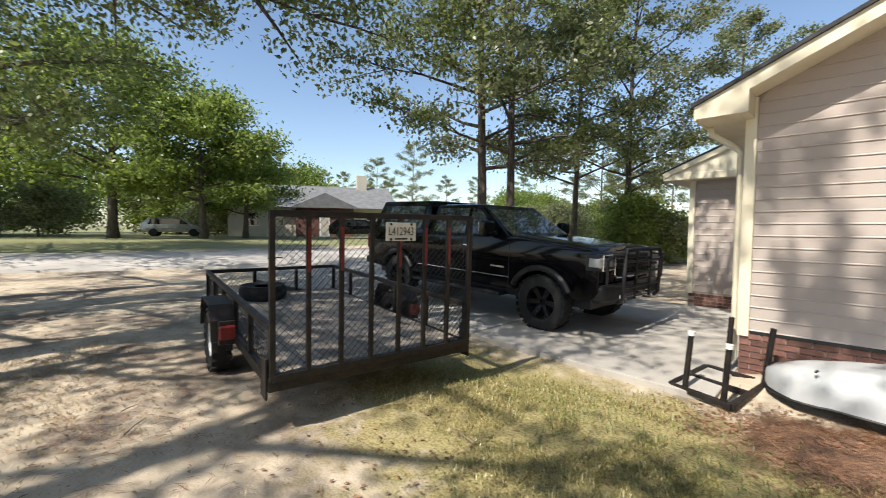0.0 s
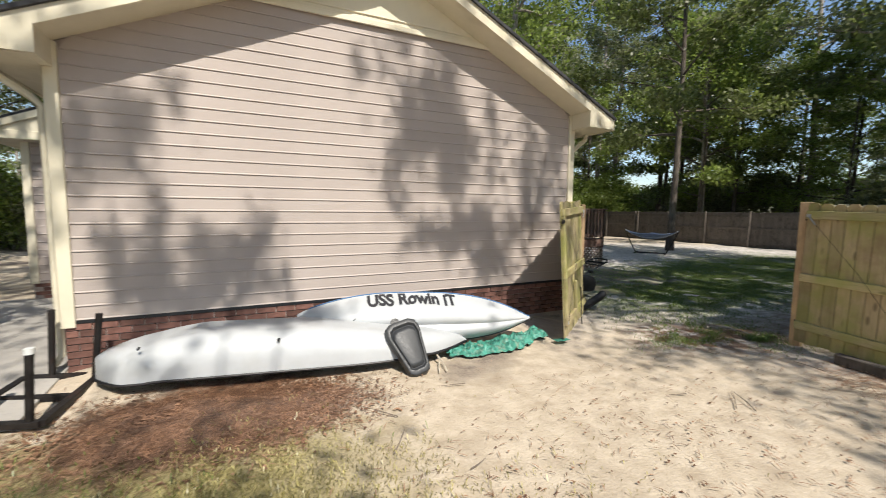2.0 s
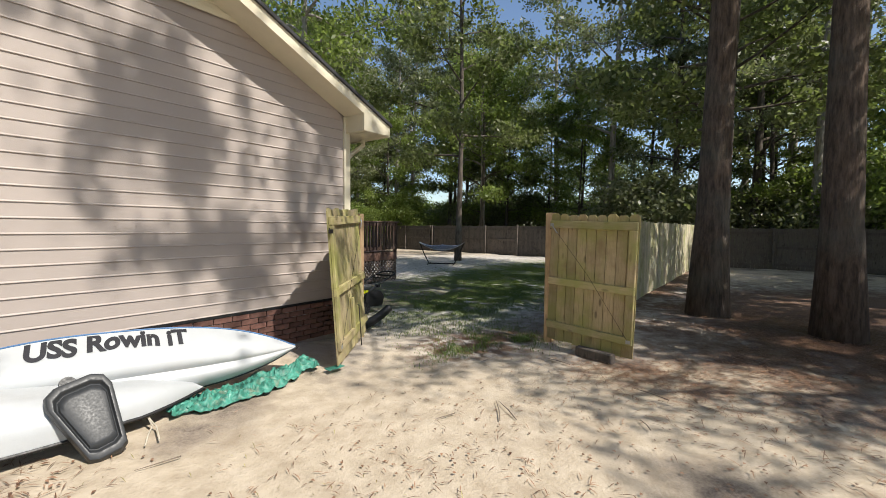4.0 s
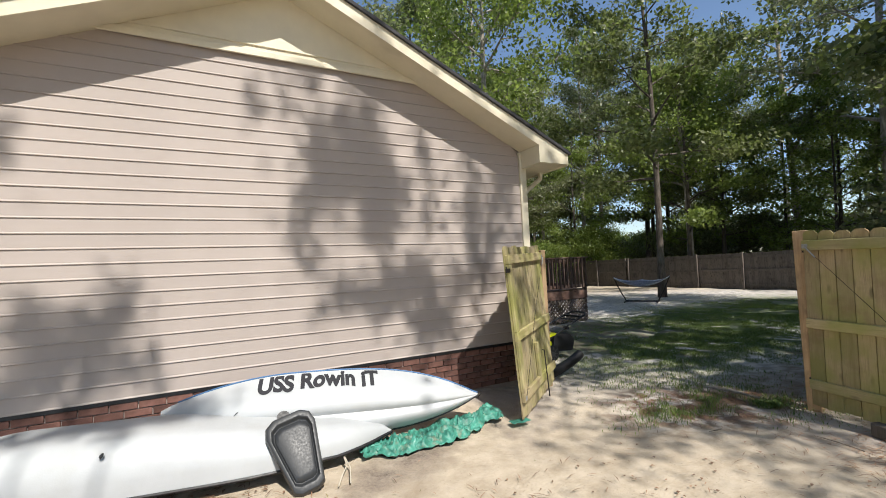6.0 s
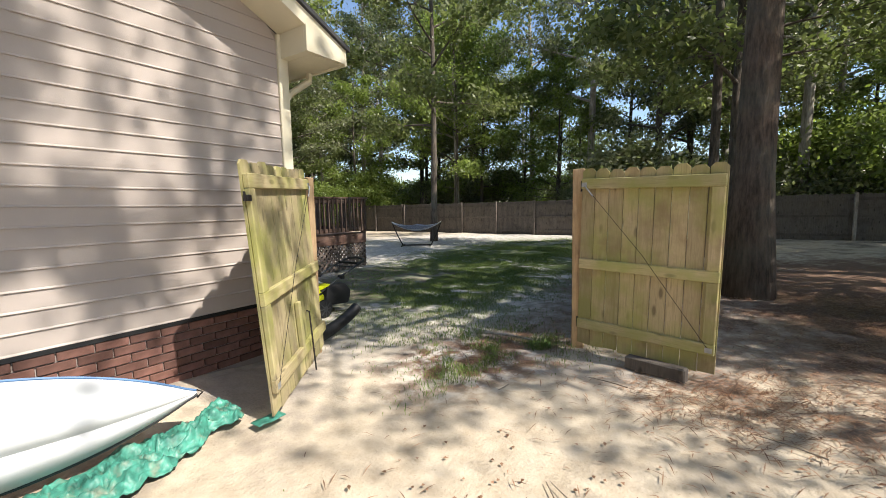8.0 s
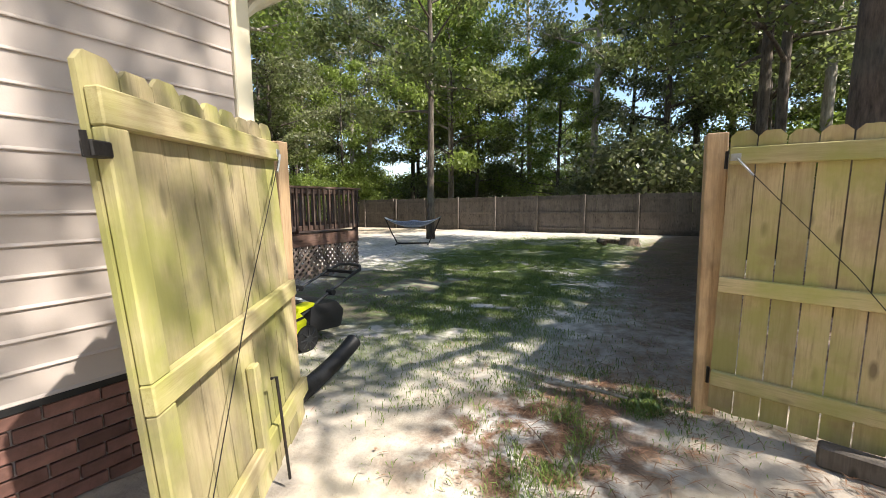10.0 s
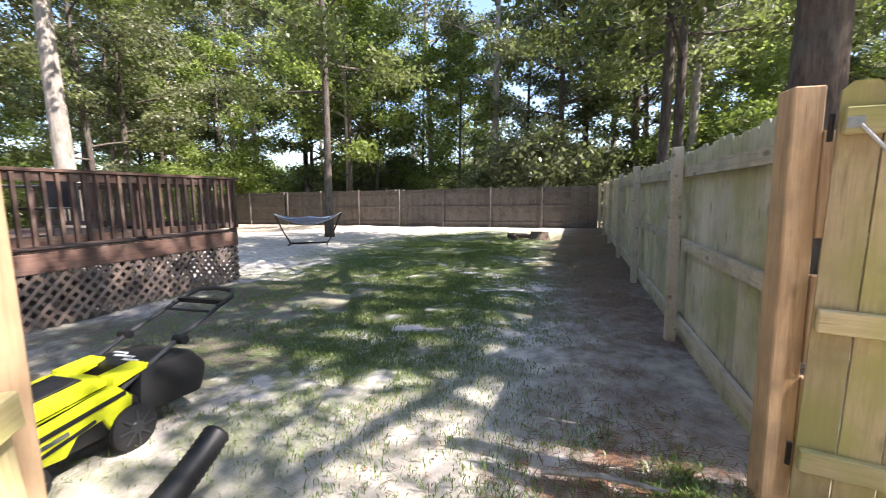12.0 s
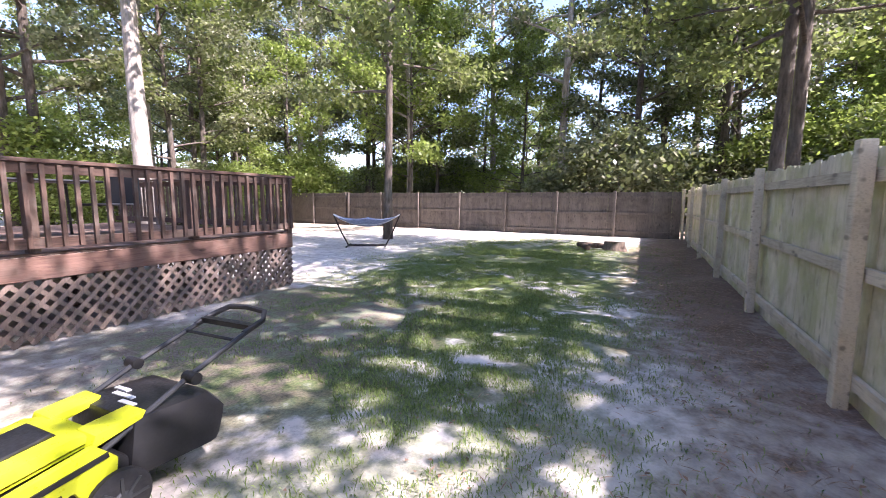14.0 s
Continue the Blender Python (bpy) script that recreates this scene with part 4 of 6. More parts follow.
def boat_leaning():
    t = thing("leaning_boat", pose(0, 0, 0), "white boat hull with blue edge leaning on the wall, hand-lettered", "boat")
    n, k = 48, 22
    rows = [[hull2(i / n, j / k) for j in range(k + 1)] for i in range(n + 1)]
    ax = (B1 - B0).normalized()
    out = Vector((0, 0, 1)).cross(ax) * -1
    back = [[p - out * (0.02 + 0.12 * math.sin(math.pi * i / n) * math.sin(math.pi * j / k)) for j, p in enumerate(r)] for i, r in enumerate(rows)]
    g = G().grid(rows).grid(back)
    g.grid([[r[0], b[0]] for r, b in zip(rows, back)]).grid([[r[-1], b[-1]] for r, b in zip(rows, back)])
    g.grid([rows[0], back[0]])
    hull = part("hull", g, M_HULL, t, smooth=True)
    part("gunwale", G().tube([hull2(i / n, 1.0) - out * 0.01 + Vector((0, 0, 0.004)) for i in range(2, n + 1)], 0.009, 6), M_BLUE, t, "blue edge strip", smooth=True)
    part("keel_edge", G().tube([hull2(i / n, 0.0) for i in range(n + 1)], 0.012, 6), M_GREYSEAT, t, smooth=True)
    me = letters("USS Rowin iT", 0.136, M_INK, 1.36, 0.006)
    for q in me.vertices:
        f = 0.46 + q.co.x / 2.75
        wob = 0.007 * math.sin(9.1 * q.co.x + 1) + 0.004 * math.sin(31 * q.co.x)
        a = 1 - (0.054 - q.co.y - wob) / (2 * half_height(f))
        p = hull2(f, min(a, 0.992))
        q.co = p + out * (0.005 + q.co.z)
    part("hand_lettering", me, M_INK, hull, "black hand-painted letters")
    part("grab_line", G().tube([hull2(0.19, 0.42) + out * 0.004, hull2(0.205, 0.5) + out * 0.012, hull2(0.225, 0.6) + out * 0.006], 0.004, 5), M_GREYSEAT, hull)
    part("tip_ring", G().tube([B1 + Vector((0, 0, 0.02)), B1 + Vector((0.03, -0.01, 0.0)), B1 + Vector((0.0, 0.0, -0.03))], 0.006, 6), M_STEEL, t)
    return t


boat_leaning()


def boat_seat():
    m = Matrix.Translation((3.03, -1.30, 0.03)) @ Matrix.Rotation(radians(-9), 4, 'Z') @ Matrix.Rotation(radians(-34), 4, 'X') @ Matrix.Rotation(radians(-17), 4, 'Y')
    t = thing("boat_seat", m, "dark grey moulded plastic boat seat leaning on the hull", "seat")

    def outline(s, y):
        pts = [(-0.11, 0.0), (-0.06, -0.03), (0.06, -0.03), (0.11, 0.0), (0.185, 0.44), (0.165, 0.52), (0.10, 0.56), (-0.10, 0.56), (-0.165, 0.52), (-0.185, 0.44)]
        return [(x * s, y, 0.27 + (z - 0.27) * s) for x, z in pts]
    g = G()
    rings = [outline(0.97, 0.05), outline(1.0, 0.0), outline(0.95, -0.05), outline(0.80, -0.055), outline(0.74, -0.028)]
    n = 10
    g.add([p for r in rings for p in r], [(i * n + j, i * n + (j + 1) % n, (i + 1) * n + (j + 1) % n, (i + 1) * n + j) for i in range(4) for j in range(n)] + [tuple(range(n - 1, -1, -1)), tuple(range(4 * n, 5 * n))])
    sh = part("shell", g, M_GREYSEAT, t, smooth=True, bevel=0.008)
    g = G()
    pads = [outline(0.72, -0.026), outline(0.66, -0.046), outline(0.56, -0.052)]
    g.add([p for r in pads for p in r], [(i * n + j, i * n + (j + 1) % n, (i + 1) * n + (j + 1) % n, (i + 1) * n + j) for i in range(2) for j in range(n)] + [tuple(range(2 * n, 3 * n))])
    part("pad", g, M_GREYSEAT, sh, smooth=True)
    part("hinge", G().lathe([(0.0, -0.02), (0.045, -0.02), (0.05, 0.0), (0.045, 0.02), (0.0, 0.02)], 16, pose(-0.02, 0.05, 0.57, 0, 0, 90)), M_BLACKPLASTIC, t, smooth=True)
    return t


boat_seat()


def tarp():
    """A sheet pushed together: thin sharp folds running every way over a low heap."""
    rows = []
    for i in range(161):
        f = i / 160
        x = 3.50 + 1.48 * f
        yc = -0.96 + 0.34 * max(0, f - 0.5)
        wd = 0.10 + 0.08 * math.sin(math.pi * min(1, f * 1.1)) + 0.10 * noise.noise((x * 6, 0, 1))
        r = []
        for j in range(45):
            v = j / 44 * 2 - 1
            y = yc + v * wd + 0.045 * noise.noise((x * 9, v * 2, 3))
            fold = sum(h * (1 - min(1, abs(noise.noise((x * s + y * s * k, y * s - x * s * k, s))) * 5)) for h, s, k in ((0.055, 4.5, 0.6), (0.035, 9.0, -0.8), (0.018, 17.0, 0.3)))
            z = gh(x, y) + 0.012 + 0.05 * (1 - v * v) * (0.6 + 0.8 * noise.noise((x * 3.3, y * 4, 7))) + fold * (1 - 0.6 * v * v)
            r.append((x + 0.04 * noise.noise((x * 5, v * 3, 9)), y, max(z, gh(x, y) + 0.010)))
        rows.append(r)
    g = G().grid(rows)
    ob = part("green_tarp", g, M_TARP, smooth="all")
    sd = ob.modifiers.new("thick", 'SOLIDIFY')
    sd.thickness = 0.006
    tagged(ob, "crumpled green tarp on the sand under the boats", "tarp")
    g = G()
    g.grid([[(4.95 + 0.2 * a, -1.12 + 0.1 * b, gh(5, -1.1) + 0.03 + 0.012 * noise.noise((a * 3, b * 3, 0))) for b in np.linspace(0, 1, 4)] for a in np.linspace(0, 1, 6)])
    ob = part("tarp_scrap", g, M_TARP, smooth="all")
    sd = ob.modifiers.new("thick", 'SOLIDIFY')
    sd.thickness = 0.005
    tagged(ob, "small green tarp scrap on sand", "tarp")


tarp()
rope = part("rope", G().tube([(3.33, -1.02, 0.10), (3.34, -1.10, 0.04), (3.28, -1.20, 0.02), (3.22, -1.34, 0.015)], 0.006, 6).tube([(3.33, -1.02, 0.10), (3.36, -1.12, 0.03), (3.33, -1.25, 0.02), (3.31, -1.33, 0.015)], 0.006, 6), M_ROPE, smooth=True)
tagged(rope, "frayed pale rope end on the sand", "rope")


# ---- gates ----
def picket_mesh(h, wd=0.136, th=0.016, ear=0.03):
    return G().prism([(-wd / 2, 0), (wd / 2, 0), (wd / 2, h - ear), (wd / 2 - ear, h), (-wd / 2 + ear, h), (-wd / 2, h - ear)], 0, th)


def wooden_gate(name, hinge, free, lean, height, side, label, n, pk, rl, cable=True):
    """A picket gate from hinge to free edge; rails on its local side (+1 or -1); lean: how far its top tips along y."""
    H, F = Vector(hinge), Vector(free)
    u = (F - H).normalized()
    v = (Vector((0, 0, 1)) + Vector(lean)).normalized()
    wv = v.cross(u).normalized()
    v = u.cross(wv)
    m = Matrix((u, wv, v)).transposed().to_4x4()
    m.translation = H
    t = thing(name, m, label, "gate")
    L = (F - H).length
    random.seed(len(name) + n)
    for i in range(n):
        wd = L / n - 0.007
        x = (i + 0.5) * L / n
        h = height + random.uniform(-0.012, 0.012)
        g = picket_mesh(h, wd)
        g.v = [(a + x, b - 0.008 + random.uniform(-0.002, 0.002), c + random.uniform(-0.01, 0.01) * (c == 0)) for a, b, c in g.v]
        part("picket", g, pk, t)

    def rail(x0, x1, z0, z1, w, d=0.0):
        a, b = sorted((side * 0.009, side * (0.009 + w)))
        return G().box(x0, x1, a + side * d, b + side * d, z0, z1, b=0.005)
    for z0, z1 in ((height - 0.18, height - 0.085), (height * 0.445, height * 0.445 + 0.09), (0.16, 0.25)):
        part("rail", rail(0.01, L - 0.01, z0, z1, 0.038), rl, t)
    for z0, z1 in ((0.25, height * 0.445), (height * 0.445 + 0.09, height - 0.18)):
        part("stile", rail(L - 0.10, L - 0.012, z0, z1, 0.036), pk, t)
    s = side
    if cable:
        part("brace_cable", G().tube([(0.05, s * 0.06, height - 0.15), (L * 0.5, s * 0.056, height * 0.55), (L - 0.06, s * 0.05, 0.22)], 0.0022, 5), M_STEEL, t, "rusty brace cable")
        part("turnbuckle", G().tube([(0.05, s * 0.06, height - 0.15), (0.13, s * 0.06, height - 0.245)], 0.007, 6), M_GALV, t)
    for x, z in ((L - 0.05, 0.20), (0.04, height - 0.14)):
        part("corner_bracket", G().box(x - 0.025, x + 0.025, min(s * 0.046, s * 0.050), max(s * 0.046, s * 0.050), z - 0.02, z + 0.02, b=0.001), M_GALV, t, "galvanised corner bracket")
    for z in (height - 0.15, 0.2):
        part("hinge", G().tube([(-0.012, -s * 0.01, z - 0.05), (-0.012, -s * 0.01, z + 0.05)], 0.010, 8), M_STEEL, t)
    return t, L


gate_a, LA = wooden_gate("garden_gate", (6.16, -0.325, 0.09), (5.06, -1.11, 0.04), (0, 0.07, 0), 1.70, 1, "open green-stained wooden gate standing beside the house corner", 9, M_GATE, M_GATEH)
part("latch", G().box(LA - 0.02, LA + 0.05, 0.02, 0.05, 1.44, 1.48, b=0.004).tube([(LA + 0.05, 0.035, 1.44), (LA + 0.05, 0.035, 1.5)], 0.008, 6), M_STEEL, gate_a)
part("drop_rod", G().tube([(0.62, 0.075, 0.52), (0.56, 0.075, 0.50), (0.56, 0.075, -0.02)], 0.007, 6), M_STEEL, gate_a, "rusty drop rod")
part("rod_block", G().box(0.66, 0.72, 0.01, 0.05, 0.22, 0.62, b=0.006), M_GATE, gate_a)
gate_b, LB = wooden_gate("garden_gate", (7.52, -2.42, 0.08), (7.31, -3.56, 0.05), (0, 0, 0), 1.66, -1, "open pale wooden gate resting above an old block", 9, M_GATEB, M_GATEBH)

for x, y, h, r in ((7.64, -2.395, 1.79, 0.056), (6.15, -0.225, 1.76, 0.04)):
    o = part("gate_post", G().box(-r, r, -r, r, 0, h, b=0.006), M_POST, m=pose(x, y, -0.03, 0, 0, 8))
    tagged(o, "orange cedar gate post set in the ground", "post", "gate posts")
for z0, z1 in ((0.15, 0.62), (0.68, 1.05), (1.2, 1.62)):
    o = part("nailer_board", G().box(-0.015, 0.015, -0.022, 0.022, z0, z1, b=0.004), M_POST, bpy.data.objects["gate_post"], m=pose(-0.05, -0.078, 0, 0, 0, 0))
o = part("kerb_brick", G().box(-0.24, 0.24, -0.045, 0.045, -0.02, 0.10, b=0.012), M_OLD, m=pose(7.26, -3.14, 0.0, 0, 0, 76))
tagged(o, "dark old block lying under the gate", "block")


# ---- fences ----
def fence_run(name, a, b, label, pk, rl, h, inward, sections, low=0.0, single=True, extra=0.0, lead=0.0):
    """Picket fence from a to b; rails and posts on the inward side; lead: length of a first, shorter section."""
    A, B = Vector((a[0], a[1], 0)), Vector((b[0], b[1], 0))
    d = (B - A)
    L = d.length
    ang = math.degrees(math.atan2(d.y, d.x))
    t = thing(name, pose(a[0], a[1], 0, 0, 0, ang), label, "fence", kind="structure")
    u = d.normalized()
    s = inward
    random.seed(11 + sections)
    variants = [picket_mesh(h + dz + 0.05, L / int(L / 0.142) + 0.0006).mesh("picket", pk) for dz in (-0.02, -0.008, 0.0, 0.012)]

    def base(x):
        p = A + u * x
        return gh(p.x, p.y) + low
    n = int(L / 0.142)
    joined = G()
    for i in range(n):
        x = (i + 0.5) * L / n
        if single:
            part("picket", random.choice(variants), pk, t, m=pose(x, -0.008 * s - (0.016 if s > 0 else 0) + random.uniform(-0.003, 0.001), base(x) - 0.02, 0, random.uniform(-0.4, 0.4), random.uniform(-0.6, 0.6)))
        else:
            g = picket_mesh(h + random.uniform(0.03, 0.062), 0.139)
            k = base(x) - 0.02
            joined.add([(p + x, q - 0.008 * s - (0.016 if s > 0 else 0), r + k) for p, q, r in g.v], g.f)
    if not single:
        o = part("picket_row", joined.mesh("picket_row", pk), pk, t)
        o["kind"] = "stuff"
    sec = (L - lead) / (sections - (1 if lead else 0))

    def stop(k):
        return min(L - 0.04, max(0.04, k * sec if not lead else 0.0 if k == 0 else lead + (k - 1) * sec))
    for k in range(sections + 1):
        x = stop(k)
        if k > 0 or not single:
            part("fence_post", G().box(-0.045, 0.045, min(s * 0.045, s * 0.135), max(s * 0.045, s * 0.135), -0.1, h + 0.06 + extra, b=0.006), rl if k % 4 != 2 or single else M_BARKP, t, m=pose(x, 0, base(x), random.uniform(-0.8, 0.8), random.uniform(-0.8, 0.8), 0))
        if k < sections:
            x1 = stop(k + 1)
            for z in (0.18, h * 0.53, h - 0.16):
                part("rail", G().beam((x, s * 0.027, base(x) + z), (x1, s * 0.027, base(x1) + z), 0.038, 0.088), rl, t)
    return t


fence_run("wall_fence_side", (7.80, -2.50), (23.22, -2.47), "grey weathered picket fence with posts and rails", M_FENCE, M_FENCEH, 1.70, 1, 6, lead=2.02)
fence_run("wall_fence_back", (23.25, -2.3), (24.1, 13.0), "old grey board fence along the back of the yard", M_OLD, M_OLD, 1.65, 1, 7)
fence_run("wall_fence_back_far", (24.1, 13.1), (24.6, 34.0), "old grey board fence behind the deck", M_OLD, M_OLD, 1.65, 1, 9, single=False)
fence_run("wall_fence_neighbour", (24.4, -22.0), (23.3, -2.6), "dark old board fence of the neighbouring plot", M_OLD, M_OLD, 1.6, 1, 8, single=False)


# ---- deck ----
def deck():
    t = thing("garden_deck", pose(0, 0, 0), "dark brown raised wooden deck with railing and lattice", "deck")
    x0, x1, y0, y1 = 6.5, 11.12, 3.86, 8.8
    zf, zr = 0.86, 1.70
    for k in range(int((y1 - y0) / 0.145)):
        y = y0 + 0.07 + k * 0.145
        part("floor_board", G().box(x0, x1 + 0.02, y - 0.07, y + 0.068, zf - 0.03, zf, b=0.004), M_DECK, t)
    part("fascia", G().box(x0, x1, y0 - 0.02, y0 + 0.02, zf - 0.25, zf - 0.032, b=0.006), M_DECKRED, t, "red-brown fascia board")
    part("fascia", G().box(x1 - 0.02, x1 + 0.02, y0 + 0.022, y1, zf - 0.25, zf - 0.032, b=0.006), M_DECKRED, t)
    sides = (("x", x0, x1, y0), ("y", y0, y1, x1))
    for axis, a, b, c in sides:
        def P(s, z, off=0.0):
            return (s, c + off, z) if axis == "x" else (c - off, s, z)
        up = (0, 1, 0) if axis == "x" else (1, 0, 0)
        n = 3
        for k in range(n + 1):
            s = a + (b - a) * k / n
            if axis == "y" and k == 0:
                continue
            part("railing_post", G().beam(P(s, zf - 0.24, 0.07), P(s, zr - 0.02, 0.07), 0.09, 0.09, up=up), M_DECKV, t, bevel=0.006)
        part("rail_cap", G().beam(P(a - 0.05, zr), P(b + 0.05, zr), 0.15, 0.036), M_DECK, t, bevel=0.005)
        part("upper_rail", G().beam(P(a, zr - 0.07, -0.03), P(b, zr - 0.07, -0.03), 0.04, 0.09), M_DECK, t)
        part("lower_rail", G().beam(P(a, zf + 0.09, -0.03), P(b, zf + 0.09, -0.03), 0.04, 0.09), M_DECK, t)
        m = int((b - a) / 0.125)
        for k in range(m):
            s = a + (k + 0.5) * (b - a) / m
            part("baluster", G().beam(P(s, zf + 0.05, -0.07), P(s, zr - 0.03, -0.07), 0.036, 0.036, up=up), M_DECKV, t)
        # lattice slats in two directions
        h = zf - 0.27
        for sg, off in ((1, 0.0), (-1, 0.012)):
            k = a - h
            while k < b + h:
                s0, s1 = (k, k + h) if sg > 0 else (k + h, k)
                p, q = Vector((s0, 0.02)), Vector((s1, h + 0.02))
                lo, hi = max(a, min(s0, s1)), min(b, max(s0, s1))
                if hi - lo > 0.03:
                    def zz(s):
                        return 0.02 + h * (s - s0) / (s1 - s0)
                    part("lattice_slat", G().beam(P(lo, zz(lo), off), P(hi, zz(hi), off), 0.008, 0.042, up=P(0, 1)[2:] and (0, 0, 1)), M_LATTICE, t)
                k += 0.135
    for k in range(3):
        for j in range(2):
            part("footing_post", G().box(-0.05, 0.05, -0.05, 0.05, -0.05, zf - 0.03), M_DECKV, t, m=pose(x0 + 1.0 + 1.4 * k, y0 + 1.5 + 2.4 * j, 0))
    return t


deck()
# a table and chairs behind the railing
tb = thing("patio_table", pose(8.7, 5.7, 0.86), "dark patio table standing on the deck", "table")
part("tabletop", G().box(-0.6, 0.6, -0.42, 0.42, 0.70, 0.73, b=0.01), M_GREYSEAT, tb)
for x in (-0.52, 0.52):
    for y in (-0.34, 0.34):
        part("leg", G().tube([(x, y, 0), (x * 0.95, y * 0.95, 0.70)], 0.018, 7), M_GREYSEAT, tb)


def patio_chair():
    t = thing("patio_chair", pose(8.0, 5.4, 0.86, 0, 0, 80), "dark patio chair on the deck", "chair", "patio chairs")
    part("seat", G().box(-0.24, 0.24, -0.24, 0.24, 0.40, 0.43, b=0.01), M_GREYSEAT, t)
    part("backrest", G().box(-0.24, 0.24, 0.24, 0.27, 0.42, 0.95, b=0.01), M_GREYSEAT, t)
    for x in (-0.22, 0.22):
        for y in (-0.22, 0.23):
            part("leg", G().tube([(x, y, 0), (x, y, 0.4)], 0.015, 6), M_GREYSEAT, t)
    return t


ch = patio_chair()
copy_thing(ch, pose(9.5, 5.6, 0.86, 0, 0, -70))


# ---- lawn mower, drain pipe, hammock, stump ----
def mower():
    t = thing("lawn_mower", pose(6.88, 1.02, 0.0, 0, 0, 2), "lime yellow and black push mower with grass bag", "mower")
    body = part("deck_shell", G().prism([(-0.42, 0.14), (0.26, 0.12), (0.28, 0.26), (0.2, 0.34), (-0.34, 0.30), (-0.44, 0.22)], -0.25, 0.25), M_BLACKPLASTIC, t, smooth=True, bevel=0.03)
    for s in (-1, 1):
        part("yellow_panel", G().prism([(-0.36, 0.17), (-0.12, 0.14), (-0.06, 0.22), (0.06, 0.24), (0.10, 0.15), (0.20, 0.16), (0.22, 0.30), (0.14, 0.39), (-0.30, 0.32), (-0.38, 0.25)], min(s * 0.235, s * 0.275), max(s * 0.235, s * 0.275)), M_YELLOW, t, "glossy lime yellow side panel", smooth=True, bevel=0.012)
        part("black_stripe", G().beam((-0.32, s * 0.279, 0.275), (0.18, s * 0.279, 0.335), 0.008, 0.022), M_BLACKPLASTIC, t)
        part("grey_badge", G().beam((-0.30, s * 0.279, 0.235), (-0.10, s * 0.279, 0.26), 0.006, 0.022), M_CHROME, t)
    part("motor_cover", G().prism([(-0.30, 0.30), (0.20, 0.36), (0.22, 0.39), (0.12, 0.42), (-0.16, 0.395), (-0.30, 0.34)], -0.19, 0.19), M_YELLOW, t, "lime yellow motor cover", smooth=True, bevel=0.025)
    for s in (-1, 1):
        part("rear_wing", G().prism([(0.14, 0.36), (0.34, 0.40), (0.36, 0.43), (0.16, 0.415)], min(s * 0.10, s * 0.24), max(s * 0.10, s * 0.24)), M_YELLOW, t, smooth=True, bevel=0.008)
        part("black_stripe", G().beam((-0.22, s * 0.279, 0.205), (0.02, s * 0.279, 0.255), 0.008, 0.016), M_BLACKPLASTIC, t)
    part("battery_lid", G().prism([(-0.20, 0.38), (0.10, 0.415), (0.08, 0.435), (-0.18, 0.405)], -0.10, 0.10), M_BLACKPLASTIC, t, bevel=0.008)
    for x, r in ((-0.30, 0.10), (0.20, 0.125)):
        for s in (-1, 1):
            wh = part("wheel", G().lathe([(0.02, -0.025), (r - 0.02, -0.028), (r, -0.015), (r, 0.015), (r - 0.02, 0.028), (0.02, 0.025)], 24, pose(0, 0, 0, 0, 0, 90)), M_RUBBER, t, smooth=True, m=pose(x, s * 0.285, r))
            g = G().lathe([(0.0, 0.034), (0.03, 0.032), (0.04, 0.026)], 14, pose(0, 0, 0, 0, 0, 90 * s))
            for k in range(8):
                a = k * math.pi / 4
                g.beam((0.02 * math.cos(a), s * 0.03, 0.02 * math.sin(a)), ((r - 0.025) * math.cos(a), s * 0.03, (r - 0.025) * math.sin(a)), 0.012, 0.006, up=(0, 1, 0))
            part("spokes", g, M_GREYSEAT, wh)
    bag = part("grass_bag", G().prism([(0.26, 0.14), (0.70, 0.10), (0.76, 0.28), (0.66, 0.40), (0.30, 0.42)], -0.25, 0.25), M_BLACKPLASTIC, t, "black fabric grass bag", smooth=True, bevel=0.05)
    for x, y, w in ((0.38, -0.06, 0.11), (0.42, 0.04, 0.15), (0.46, 0.12, 0.10)):
        part("white_mark", G().box(x - 0.012, x + 0.012, y - w / 2, y + w / 2, 0.412, 0.420), M_WHITE, bag)
    for s in (-1, 1):
        part("handle_tube", G().tube([(0.12, s * 0.22, 0.30), (0.60, s * 0.21, 0.50), (1.02, s * 0.20, 0.64)], 0.014, 8), M_GREYSEAT, t, smooth=True)
        part("knob", G().tube([(0.58, s * 0.19, 0.49), (0.58, s * 0.27, 0.49)], 0.03, 10), M_BLACKPLASTIC, t, smooth=True)
    part("grip", G().tube([(0.92, -0.2, 0.61), (1.06, -0.2, 0.65), (1.12, -0.15, 0.68), (1.13, 0, 0.69), (1.12, 0.15, 0.68), (1.06, 0.2, 0.65), (0.92, 0.2, 0.61)], 0.017, 8), M_BLACKPLASTIC, t, smooth=True)
    part("crossbar", G().beam((0.98, -0.2, 0.63), (0.98, 0.2, 0.63), 0.05, 0.03).tube([(0.86, -0.2, 0.59), (0.86, 0.2, 0.59)], 0.01, 6), M_BLACKPLASTIC, t)
    return t


mower()
pts = [Vector((6.22, -0.12, 0.09)).lerp(Vector((7.02, 0.07, 0.115)), k / 60) + Vector((0, 0.03 * math.sin(k / 60 * 3), 0.13 * (k / 60) ** 3)) for k in range(61)]
g = G().tube(pts, [0.058 + 0.008 * (k % 2) for k in range(61)], 16, caps=False)
o = part("drain_pipe", g, M_BLACKPLASTIC, smooth="all")
sd = o.modifiers.new("thick", 'SOLIDIFY')
sd.thickness = 0.004
tagged(o, "black corrugated drain pipe lying on the sand", "pipe")


